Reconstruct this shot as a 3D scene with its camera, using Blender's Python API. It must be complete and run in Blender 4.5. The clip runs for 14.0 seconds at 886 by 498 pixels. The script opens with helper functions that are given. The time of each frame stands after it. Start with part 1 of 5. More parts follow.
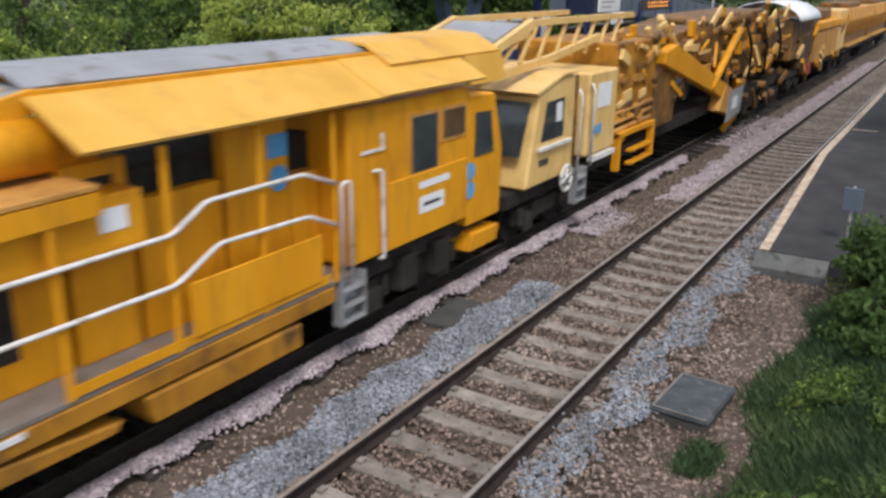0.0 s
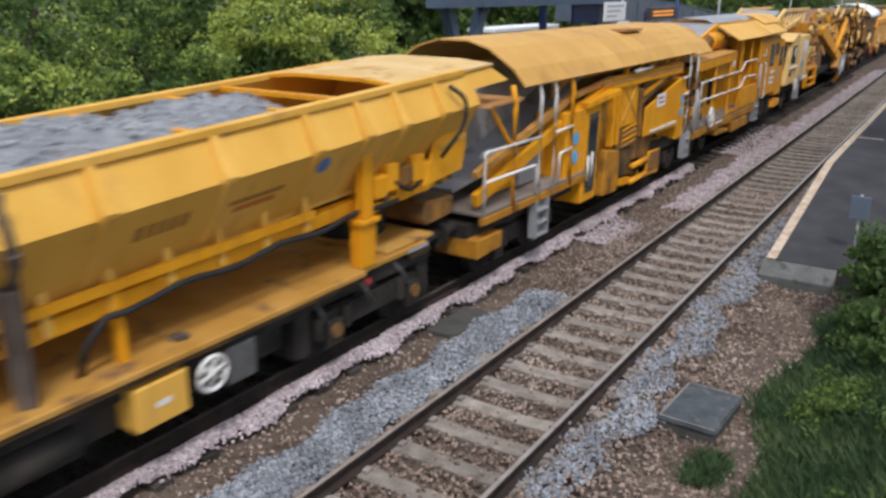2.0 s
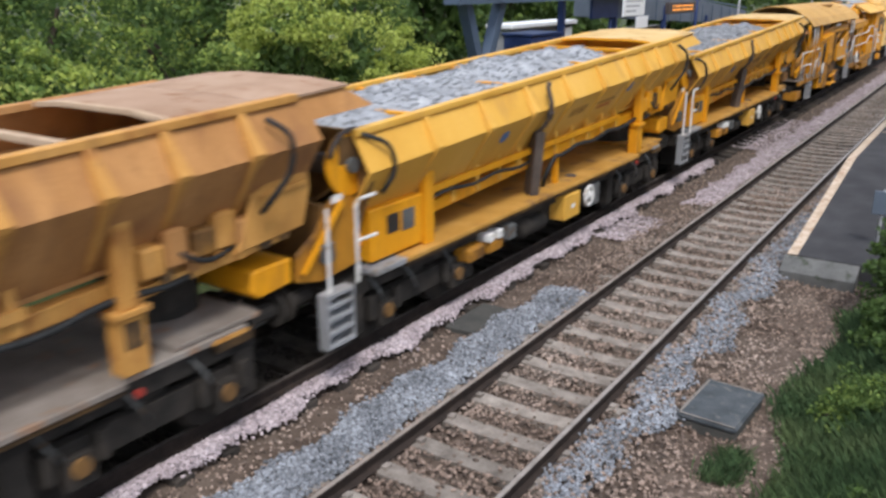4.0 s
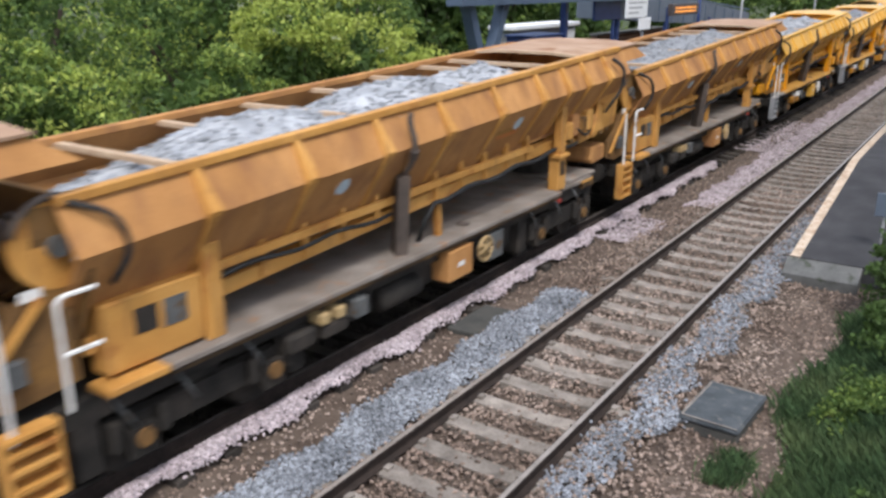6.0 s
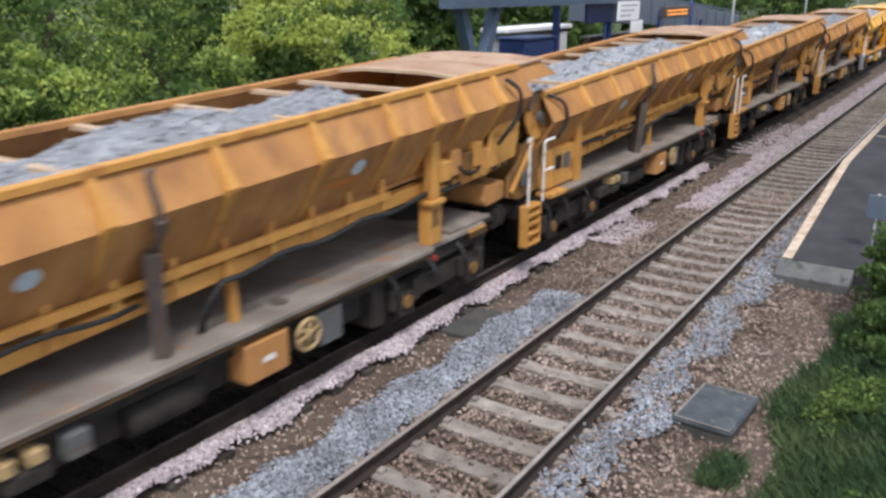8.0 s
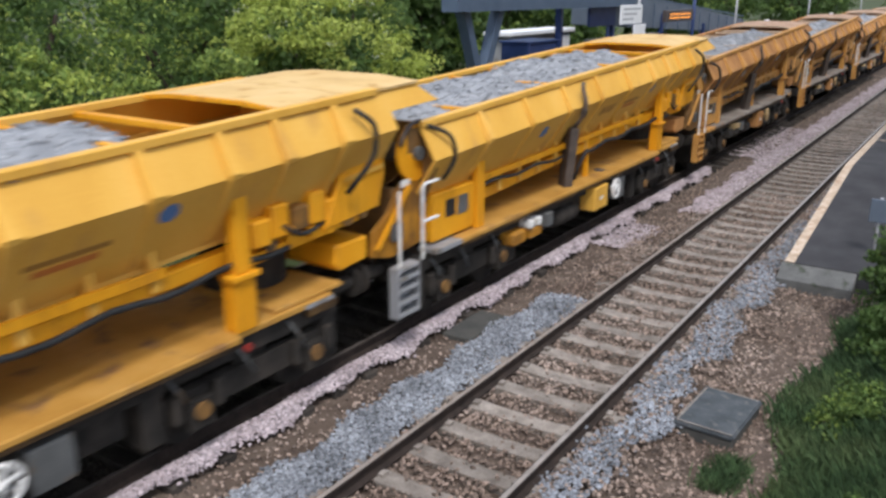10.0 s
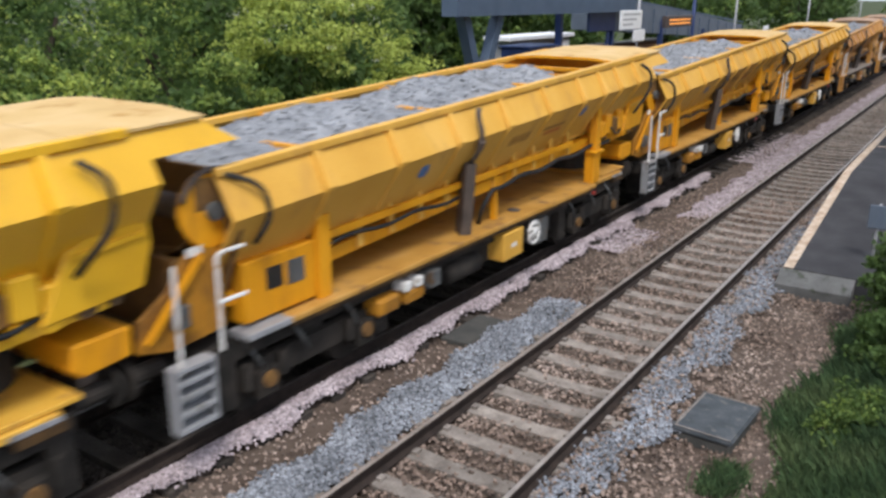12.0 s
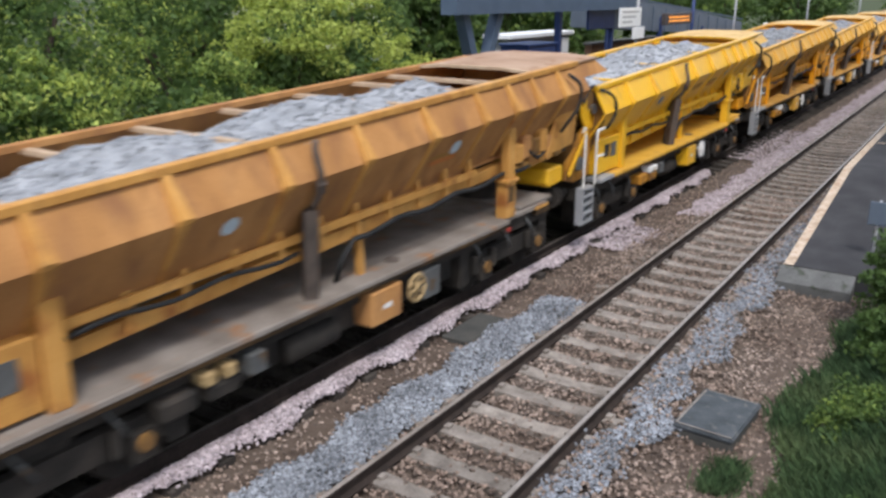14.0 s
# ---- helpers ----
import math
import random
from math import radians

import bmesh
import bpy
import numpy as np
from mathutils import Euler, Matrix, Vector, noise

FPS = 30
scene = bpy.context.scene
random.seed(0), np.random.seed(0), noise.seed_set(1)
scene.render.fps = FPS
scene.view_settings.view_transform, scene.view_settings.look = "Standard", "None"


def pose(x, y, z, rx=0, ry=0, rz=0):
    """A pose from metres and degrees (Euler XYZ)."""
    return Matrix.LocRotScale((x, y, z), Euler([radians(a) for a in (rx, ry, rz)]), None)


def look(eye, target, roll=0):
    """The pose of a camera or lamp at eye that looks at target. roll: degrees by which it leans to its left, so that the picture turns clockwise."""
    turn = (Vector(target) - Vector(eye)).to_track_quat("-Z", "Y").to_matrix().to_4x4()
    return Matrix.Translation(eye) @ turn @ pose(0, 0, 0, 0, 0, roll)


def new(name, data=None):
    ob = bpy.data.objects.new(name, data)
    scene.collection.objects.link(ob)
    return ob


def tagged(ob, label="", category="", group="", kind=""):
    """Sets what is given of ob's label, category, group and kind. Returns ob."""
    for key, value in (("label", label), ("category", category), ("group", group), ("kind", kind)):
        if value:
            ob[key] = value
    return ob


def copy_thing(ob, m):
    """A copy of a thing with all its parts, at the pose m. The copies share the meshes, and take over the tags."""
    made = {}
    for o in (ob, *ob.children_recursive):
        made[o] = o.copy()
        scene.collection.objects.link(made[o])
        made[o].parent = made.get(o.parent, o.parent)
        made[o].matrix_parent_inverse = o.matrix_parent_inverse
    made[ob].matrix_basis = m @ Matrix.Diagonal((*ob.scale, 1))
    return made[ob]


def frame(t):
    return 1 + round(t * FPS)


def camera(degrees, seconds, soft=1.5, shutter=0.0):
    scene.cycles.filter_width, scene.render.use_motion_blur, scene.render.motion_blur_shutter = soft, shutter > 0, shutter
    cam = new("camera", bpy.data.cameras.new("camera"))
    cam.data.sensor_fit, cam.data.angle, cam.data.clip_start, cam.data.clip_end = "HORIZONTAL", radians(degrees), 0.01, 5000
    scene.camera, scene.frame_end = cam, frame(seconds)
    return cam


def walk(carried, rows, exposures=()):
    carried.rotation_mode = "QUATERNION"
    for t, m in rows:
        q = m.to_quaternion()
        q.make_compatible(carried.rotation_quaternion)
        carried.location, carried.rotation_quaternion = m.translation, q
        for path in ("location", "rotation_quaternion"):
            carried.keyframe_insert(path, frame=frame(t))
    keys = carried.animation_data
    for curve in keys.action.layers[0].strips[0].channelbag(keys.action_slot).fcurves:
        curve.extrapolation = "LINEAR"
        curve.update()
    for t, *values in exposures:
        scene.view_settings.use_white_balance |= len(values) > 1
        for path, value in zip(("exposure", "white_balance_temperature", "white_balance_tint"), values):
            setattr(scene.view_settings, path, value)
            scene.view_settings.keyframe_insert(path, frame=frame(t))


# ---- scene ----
cam = camera(56.3, 14.0, soft=2.8, shutter=0.3)
EYE = (4.156, 0.0, 4.775)


def held(yaw, down, roll):
    return pose(*EYE, 90 - down, 0, yaw) @ pose(0, 0, 0, 0, 0, roll)


walk(cam, [
    (0, held(31.847, 18.166, 0.752)),
    (0.5, held(31.911, 17.987, 0.802)),
    (1, held(32.017, 17.727, 0.900)),
    (1.5, held(32.051, 17.617, 0.814)),
    (2, held(32.293, 17.541, 0.534)),
    (2.5, held(32.585, 17.611, 0.302)),
    (3, held(33.002, 17.692, 0.152)),
    (5.5, held(33.942, 17.773, 0.002)),
    (6, held(33.792, 17.685, 0.072)),
    (6.5, held(33.660, 17.595, 0.134)),
    (7, held(33.527, 17.449, 0.084)),
    (7.5, held(33.306, 17.429, 0.138)),
    (8, held(33.291, 17.513, 0.098)),
    (10.5, held(33.479, 17.209, 0.228)),
    (11, held(33.450, 17.135, 0.337)),
    (11.5, held(33.424, 17.079, 0.451)),
    (12, held(33.376, 17.009, 0.454)),
    (12.5, held(33.343, 16.969, 0.433)),
    (13, held(33.321, 16.808, 0.422)),
    (13.5, held(33.215, 16.909, 0.268)),
    (14, held(33.391, 17.117, 0.201)),
], exposures=[(0.0, 0.54, 6350, 10), (3.0, 0.65, 6200, 10), (5.5, 0.92, 6200, 10), (8.0, 0.92, 6200, 10), (10.5, 0.7, 6180, 10), (12.5, 0.68, 6230, 10), (13.5, 0.66, 6230, 10), (14.0, 0.78, 6200, 10)])

# ---------------------------------------------------------------- light
world = bpy.data.worlds.new("overcast")
scene.world = world
world.use_nodes = True
wn = world.node_tree.nodes
sky = wn.new("ShaderNodeTexSky")
sky.sky_type, sky.sun_disc = "NISHITA", False
sky.sun_elevation, sky.sun_rotation = radians(57), radians(139)
sky.air_density, sky.dust_density, sky.ozone_density = 1.0, 4.0, 1.0
grey = wn.new("ShaderNodeMixRGB")
grey.inputs[0].default_value = 0.6
grey.inputs[2].default_value = (6.0, 6.5, 7.4, 1)
world.node_tree.links.new(sky.outputs[0], grey.inputs[1])
world.node_tree.links.new(grey.outputs[0], wn["Background"].inputs[0])
wn["Background"].inputs[1].default_value = 0.115
sun = new("sun", bpy.data.lights.new("sun", "SUN"))
sun.data.energy, sun.data.angle, sun.data.color = 1.55, radians(14), (1.0, 0.97, 0.93)
sun.matrix_world = look((12, -14, 29), (0, 0, 0))

# ---------------------------------------------------------------- materials


def mat(name, stops, scale=3.0, rough=0.6, metal=0.0, bump=0.0, fine=40.0, spots=None, jitter=0.0, stretch=(1, 1, 1), cut=(0.58, 0.68), streaks=None):
    """Two noises mix the colours in stops; spots is a colour for blotches of rust or dirt."""
    m = bpy.data.materials.new(name)
    m.use_nodes = True
    n, k = m.node_tree.nodes, m.node_tree.links
    b = n["Principled BSDF"]
    b.inputs["Roughness"].default_value, b.inputs["Metallic"].default_value = rough, metal
    b.inputs["Specular IOR Level"].default_value = 0.5 if rough < 0.45 else 0.25
    co = n.new("ShaderNodeTexCoord")
    mp = n.new("ShaderNodeMapping")
    mp.inputs["Scale"].default_value = stretch
    k.new(co.outputs["Object"], mp.inputs[0])
    info = n.new("ShaderNodeObjectInfo")
    off = n.new("ShaderNodeVectorMath")
    off.operation = "SCALE"
    off.inputs[0].default_value = (17.0, 23.0, 11.0)
    k.new(info.outputs["Random"], off.inputs["Scale"])
    k.new(off.outputs[0], mp.inputs["Location"])
    big = n.new("ShaderNodeTexNoise")
    big.inputs["Scale"].default_value, big.inputs["Detail"].default_value = scale, 6
    small = n.new("ShaderNodeTexNoise")
    small.inputs["Scale"].default_value, small.inputs["Detail"].default_value = fine, 3
    for t in (big, small):
        k.new(mp.outputs[0], t.inputs["Vector"])
    mix = n.new("ShaderNodeMath")
    mix.operation = "MULTIPLY_ADD"
    mix.inputs[1].default_value = 0.3
    k.new(small.outputs[0], mix.inputs[0])
    half = n.new("ShaderNodeMath")
    half.operation = "MULTIPLY"
    half.inputs[1].default_value = 0.7
    k.new(big.outputs[0], half.inputs[0])
    k.new(half.outputs[0], mix.inputs[2])
    ramp = n.new("ShaderNodeValToRGB")
    e = ramp.color_ramp.elements
    while len(e) < len(stops):
        e.new(0.5)
    for i, c in enumerate(stops):
        e[i].position, e[i].color = 0.33 + 0.34 * i / max(1, len(stops) - 1), (*c, 1)
    k.new(mix.outputs[0], ramp.inputs[0])
    out = ramp.outputs[0]
    if spots:
        sp = n.new("ShaderNodeTexNoise")
        sp.inputs["Scale"].default_value, sp.inputs["Detail"].default_value = scale * 1.7, 8
        k.new(mp.outputs[0], sp.inputs["Vector"])
        r2 = n.new("ShaderNodeValToRGB")
        r2.color_ramp.elements[0].position, r2.color_ramp.elements[1].position = cut
        k.new(sp.outputs[0], r2.inputs[0])
        mx = n.new("ShaderNodeMixRGB")
        mx.inputs[2].default_value = (*spots, 1)
        k.new(r2.outputs[0], mx.inputs[0])
        k.new(out, mx.inputs[1])
        out = mx.outputs[0]
    if streaks:
        smp = n.new("ShaderNodeMapping")
        smp.inputs["Scale"].default_value = (5.0, 5.0, 0.7)
        k.new(co.outputs["Object"], smp.inputs[0])
        k.new(off.outputs[0], smp.inputs["Location"])
        sn = n.new("ShaderNodeTexNoise")
        sn.inputs["Scale"].default_value, sn.inputs["Detail"].default_value, sn.inputs["Roughness"].default_value = 1.3, 7, 0.68
        k.new(smp.outputs[0], sn.inputs["Vector"])
        r3 = n.new("ShaderNodeValToRGB")
        r3.color_ramp.elements[0].position, r3.color_ramp.elements[1].position = 0.52, 0.78
        r3.color_ramp.elements[1].color = (0.85, 0.85, 0.85, 1)
        k.new(sn.outputs[0], r3.inputs[0])
        mx = n.new("ShaderNodeMixRGB")
        mx.inputs[2].default_value = (*streaks, 1)
        k.new(r3.outputs[0], mx.inputs[0])
        k.new(out, mx.inputs[1])
        out = mx.outputs[0]
    if jitter:
        geo = n.new("ShaderNodeNewGeometry")
        add = n.new("ShaderNodeMath")
        k.new(geo.outputs["Random Per Island"], add.inputs[0])
        k.new(info.outputs["Random"], add.inputs[1])
        fr = n.new("ShaderNodeMath")
        fr.operation = "FRACT"
        k.new(add.outputs[0], fr.inputs[0])
        mr = n.new("ShaderNodeMapRange")
        mr.inputs["To Min"].default_value, mr.inputs["To Max"].default_value = 1 - jitter, 1 + jitter
        k.new(fr.outputs[0], mr.inputs[0])
        hs = n.new("ShaderNodeHueSaturation")
        k.new(mr.outputs[0], hs.inputs["Value"])
        k.new(out, hs.inputs["Color"])
        out = hs.outputs[0]
    k.new(out, b.inputs["Base Color"])
    if bump:
        bp = n.new("ShaderNodeBump")
        bp.inputs["Strength"].default_value, bp.inputs["Distance"].default_value = bump, 0.02
        k.new(mix.outputs[0], bp.inputs["Height"])
        k.new(bp.outputs[0], b.inputs["Normal"])
    return m


def glow(name, color, strength):
    m = bpy.data.materials.new(name)
    m.use_nodes = True
    b = m.node_tree.nodes["Principled BSDF"]
    b.inputs["Base Color"].default_value = (*color, 1)
    b.inputs["Emission Color"].default_value, b.inputs["Emission Strength"].default_value = (*color, 1), strength
    return m


def leafy(m, share=0.4):
    """Leaves let part of the light through."""
    n, k = m.node_tree.nodes, m.node_tree.links
    b, o = n["Principled BSDF"], n["Material Output"]
    tr = n.new("ShaderNodeBsdfTranslucent")
    k.new(b.inputs["Base Color"].links[0].from_socket, tr.inputs["Color"])
    mx = n.new("ShaderNodeMixShader")
    mx.inputs[0].default_value = share
    k.new(b.outputs[0], mx.inputs[1])
    k.new(tr.outputs[0], mx.inputs[2])
    k.new(mx.outputs[0], o.inputs["Surface"])
    return m


YEL = mat("yellow_paint", [(0.62, 0.252, 0.006), (0.7, 0.3, 0.008), (0.75, 0.34, 0.014)], 0.9, 0.5, bump=0.05, spots=(0.42, 0.17, 0.02), cut=(0.58, 0.85), stretch=(1.4, 1.4, 0.5), streaks=(0.36, 0.145, 0.018))
YEL_D = mat("oil_stained_yellow_paint", [(0.26, 0.11, 0.012), (0.4, 0.175, 0.016), (0.52, 0.235, 0.02)], 1.1, 0.6, bump=0.1, spots=(0.09, 0.045, 0.02), cut=(0.5, 0.72), streaks=(0.1, 0.05, 0.02))
YEL_TOP = mat("faded_yellow_paint", [(0.58, 0.3, 0.042), (0.655, 0.358, 0.058), (0.71, 0.41, 0.088)], 0.8, 0.55, bump=0.05, spots=(0.42, 0.22, 0.06), cut=(0.58, 0.85), stretch=(1.4, 1.4, 0.5))
NEWY = mat("fresh_yellow_paint", [(0.66, 0.35, 0.012), (0.73, 0.395, 0.016), (0.77, 0.44, 0.024)], 0.8, 0.38, bump=0.04, spots=(0.42, 0.22, 0.03), cut=(0.58, 0.84), stretch=(1.4, 1.4, 0.5))
RUST = mat("rusty_orange_paint", [(0.3, 0.138, 0.046), (0.4, 0.192, 0.064), (0.49, 0.25, 0.09)], 1.1, 0.8, bump=0.25, spots=(0.24, 0.112, 0.05), cut=(0.5, 0.76), stretch=(1.5, 1.5, 0.45), streaks=(0.27, 0.12, 0.045))
OCHRE = mat("ochre_paint_on_ribs", [(0.4, 0.188, 0.046), (0.5, 0.248, 0.06), (0.57, 0.3, 0.085)], 1.5, 0.6, bump=0.1, spots=(0.3, 0.11, 0.03), cut=(0.58, 0.75), streaks=(0.2, 0.1, 0.04))
CREAM = mat("pale_cab_paint", [(0.64, 0.4, 0.13), (0.73, 0.48, 0.175), (0.78, 0.54, 0.23)], 1.2, 0.5, bump=0.05, spots=(0.4, 0.24, 0.09), cut=(0.6, 0.8), streaks=(0.45, 0.26, 0.09))
DECK = mat("worn_deck_steel", [(0.34, 0.165, 0.03), (0.43, 0.222, 0.042), (0.5, 0.28, 0.075)], 1.6, 0.7, bump=0.2, spots=(0.17, 0.09, 0.045), cut=(0.56, 0.72))
DECKNEW = mat("yellow_deck_plate", [(0.52, 0.27, 0.03), (0.6, 0.33, 0.04), (0.66, 0.38, 0.06)], 1.6, 0.55, bump=0.1, spots=(0.3, 0.16, 0.06), cut=(0.56, 0.76))
DECKGREY = mat("dusty_deck_plate", [(0.14, 0.115, 0.094), (0.2, 0.168, 0.142), (0.27, 0.235, 0.203)], 1.8, 0.85, bump=0.2, spots=(0.26, 0.13, 0.06), cut=(0.58, 0.75))
# Grime colour, lowered to near-black to hold the shade of recesses too.
DARK = mat("grime_and_shade_dark", [(0.013, 0.0115, 0.01), (0.028, 0.024, 0.02), (0.05, 0.04, 0.032)], 3, 0.85, bump=0.3)
GREASE = mat("greasy_machinery", [(0.05, 0.03, 0.015), (0.16, 0.08, 0.025), (0.34, 0.16, 0.03)], 2.2, 0.6, bump=0.3)
RUBBER = mat("black_hose", [(0.012, 0.012, 0.012), (0.03, 0.03, 0.03)], 4, 0.6)
WHITE = mat("white_rail_paint", [(0.6, 0.58, 0.54), (0.75, 0.73, 0.7)], 5, 0.45, spots=(0.35, 0.28, 0.2))
GREYP = mat("grey_sheet_metal", [(0.26, 0.26, 0.26), (0.36, 0.36, 0.37)], 1.5, 0.5, 0.2, spots=(0.2, 0.18, 0.16))
STEEL = mat("rail_steel", [(0.25, 0.215, 0.185), (0.4, 0.35, 0.31)], 4, 0.42, 0.35)
RAILSIDE = mat("rail_rust", [(0.018, 0.013, 0.011), (0.04, 0.028, 0.022)], 6, 0.9, bump=0.2)
CONC = mat("sleeper_concrete", [(0.145, 0.123, 0.104), (0.222, 0.191, 0.163), (0.3, 0.262, 0.224)], 5, 0.95, bump=0.4, jitter=0.22)
LIDC = mat("chamber_concrete", [(0.085, 0.084, 0.08), (0.118, 0.117, 0.112), (0.155, 0.15, 0.145)], 3, 0.95, bump=0.3, spots=(0.06, 0.065, 0.05))
# Oil stain plus the train's shade, both put into this colour.
OIL_SHADE = mat("oil_and_shade_ballast", [(0.022, 0.018, 0.015), (0.042, 0.035, 0.029), (0.07, 0.058, 0.048)], 2.5, 0.95, bump=0.6, fine=30, jitter=0.4)
SOIL = mat("dirty_ballast_bed", [(0.06, 0.042, 0.032), (0.1, 0.073, 0.056), (0.15, 0.115, 0.09)], 2.5, 1.0, bump=0.8, fine=30)
STONE_B = mat("brown_ballast", [(0.138, 0.098, 0.076), (0.218, 0.163, 0.13), (0.325, 0.26, 0.218)], 0.8, 0.95, jitter=0.7)
STONE_G = mat("grey_ballast", [(0.145, 0.152, 0.166), (0.215, 0.226, 0.248), (0.29, 0.305, 0.33)], 2, 0.9, jitter=0.45)
STONE_P = mat("pink_ballast", [(0.28, 0.23, 0.235), (0.385, 0.322, 0.33), (0.47, 0.405, 0.415)], 2, 0.9, jitter=0.4)
LOAD = mat("limestone_load", [(0.165, 0.17, 0.18), (0.26, 0.266, 0.278), (0.36, 0.364, 0.374)], 3, 0.9, bump=0.6, fine=26, jitter=0.3)
ASPH = mat("platform_asphalt", [(0.03, 0.029, 0.031), (0.042, 0.041, 0.043), (0.06, 0.058, 0.06)], 1.5, 0.9, bump=0.2, fine=90)
EDGE = mat("platform_edge_paint", [(0.34, 0.25, 0.17), (0.48, 0.37, 0.27), (0.58, 0.48, 0.38)], 5, 0.8, spots=(0.35, 0.2, 0.12))
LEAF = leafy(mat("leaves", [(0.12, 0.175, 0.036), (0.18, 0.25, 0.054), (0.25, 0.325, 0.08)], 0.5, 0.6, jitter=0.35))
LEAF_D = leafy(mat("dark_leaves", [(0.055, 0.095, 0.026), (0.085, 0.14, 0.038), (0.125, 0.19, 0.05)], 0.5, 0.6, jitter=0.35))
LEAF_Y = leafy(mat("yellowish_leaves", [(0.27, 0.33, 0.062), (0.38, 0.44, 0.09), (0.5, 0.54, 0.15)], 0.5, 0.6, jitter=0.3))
GRASS = mat("grass_blades", [(0.029, 0.053, 0.023), (0.054, 0.096, 0.039), (0.12, 0.158, 0.066)], 0.8, 0.7, jitter=0.45)
EARTH = mat("bank_earth", [(0.03, 0.04, 0.014), (0.05, 0.065, 0.022), (0.07, 0.07, 0.03)], 1.2, 1.0, bump=0.5)
BARK = mat("bark", [(0.04, 0.03, 0.022), (0.08, 0.06, 0.045)], 6, 0.95, bump=0.5)
BLUE = mat("dark_blue_paint", [(0.02, 0.035, 0.1), (0.03, 0.05, 0.14)], 3, 0.45)
SLATE = mat("blue_grey_steel", [(0.06, 0.085, 0.125), (0.09, 0.12, 0.17)], 1.5, 0.55)
SIGNW = mat("white_sign_face", [(0.72, 0.73, 0.73), (0.8, 0.8, 0.8)], 3, 0.5)
SKYB = mat("light_blue_sign", [(0.08, 0.3, 0.56), (0.13, 0.38, 0.64)], 5, 0.45)
REDP = mat("red_paint", [(0.26, 0.03, 0.024), (0.34, 0.045, 0.03)], 5, 0.5)
TIE = mat("worn_tie_bar", [(0.4, 0.27, 0.17), (0.52, 0.38, 0.25)], 4, 0.7)
EXH = mat("sooty_exhaust", [(0.05, 0.04, 0.034), (0.09, 0.07, 0.058), (0.13, 0.1, 0.08)], 3, 0.8)
SCOOP = mat("grimy_shaded_steel", [(0.09, 0.05, 0.02), (0.16, 0.085, 0.03), (0.24, 0.125, 0.035)], 2.5, 0.8, bump=0.2)
DUST_R = mat("dusty_brown_cover", [(0.28, 0.17, 0.105), (0.36, 0.23, 0.15), (0.42, 0.29, 0.2)], 1.5, 0.85, bump=0.1, spots=(0.24, 0.12, 0.06))
DUST_Y = mat("dusty_yellow_cover", [(0.5, 0.32, 0.12), (0.58, 0.39, 0.16), (0.64, 0.45, 0.22)], 1.5, 0.8, bump=0.1, spots=(0.42, 0.24, 0.07))
CANOPY = mat("dull_orange_canopy", [(0.44, 0.235, 0.05), (0.53, 0.295, 0.068), (0.6, 0.35, 0.095)], 0.7, 0.6, bump=0.08, spots=(0.33, 0.16, 0.045), cut=(0.56, 0.85), streaks=(0.47, 0.24, 0.055))
PALE = mat("pale_emblem", [(0.42, 0.5, 0.54), (0.52, 0.6, 0.64)], 5, 0.5)
NAVY = mat("blue_emblem", [(0.06, 0.14, 0.32), (0.1, 0.2, 0.4)], 5, 0.5)
BARS = mat("faded_dark_lettering", [(0.05, 0.04, 0.04), (0.09, 0.07, 0.06)], 5, 0.6)
BLACKG = mat("dark_window_glass", [(0.02, 0.026, 0.028), (0.06, 0.07, 0.072)], 1.5, 0.08)
FADED = mat("faded_brown_lettering", [(0.26, 0.13, 0.03), (0.34, 0.17, 0.035)], 6, 0.6)
FADERED = mat("faded_red_lettering", [(0.42, 0.13, 0.03), (0.5, 0.17, 0.035)], 6, 0.6)
LIDTOP = mat("dark_lid_concrete", [(0.045, 0.051, 0.056), (0.064, 0.072, 0.078), (0.095, 0.1, 0.105)], 4, 0.9, bump=0.3, spots=(0.15, 0.145, 0.13), cut=(0.6, 0.75))
BOXG = mat("dull_grey_box", [(0.07, 0.07, 0.068), (0.12, 0.12, 0.116)], 3, 0.7, bump=0.1, spots=(0.1, 0.06, 0.03))
SILL = mat("grimy_deck_edge", [(0.02, 0.014, 0.009), (0.055, 0.032, 0.014), (0.13, 0.07, 0.022)], 1.6, 0.8, bump=0.2)
# Rail head painted darker for the train's shade and dark reflection.
SHADERAIL = mat("shaded_rail_head", [(0.05, 0.042, 0.037), (0.1, 0.085, 0.075)], 4, 0.6)
DULLW = mat("dull_handwheel_paint", [(0.3, 0.2, 0.09), (0.42, 0.3, 0.15)], 5, 0.6)
RAMPG = mat("pale_blue_grey_panels", [(0.09, 0.11, 0.14), (0.125, 0.15, 0.185)], 1.5, 0.55)
GRIME = mat("oily_brown_steel", [(0.03, 0.02, 0.013), (0.1, 0.058, 0.026), (0.26, 0.135, 0.04)], 1.3, 0.75, bump=0.3, spots=(0.02, 0.016, 0.012), cut=(0.5, 0.7))
AMBER = glow("amber_display", (1.0, 0.36, 0.05), 0.45)
LETTERG = mat("grey_sign_lettering", [(0.34, 0.35, 0.36), (0.42, 0.43, 0.44)], 5, 0.6)
SLABD = mat("dark_slab", [(0.045, 0.045, 0.042), (0.066, 0.064, 0.058), (0.085, 0.08, 0.07)], 3, 0.95, bump=0.3)
BRICKW = mat("brown_low_wall", [(0.16, 0.09, 0.06), (0.22, 0.13, 0.085)], 3, 0.9, bump=0.2)
BLOSSOM = leafy(mat("cream_blossom", [(0.45, 0.46, 0.34), (0.58, 0.58, 0.46)], 2, 0.7, jitter=0.2))

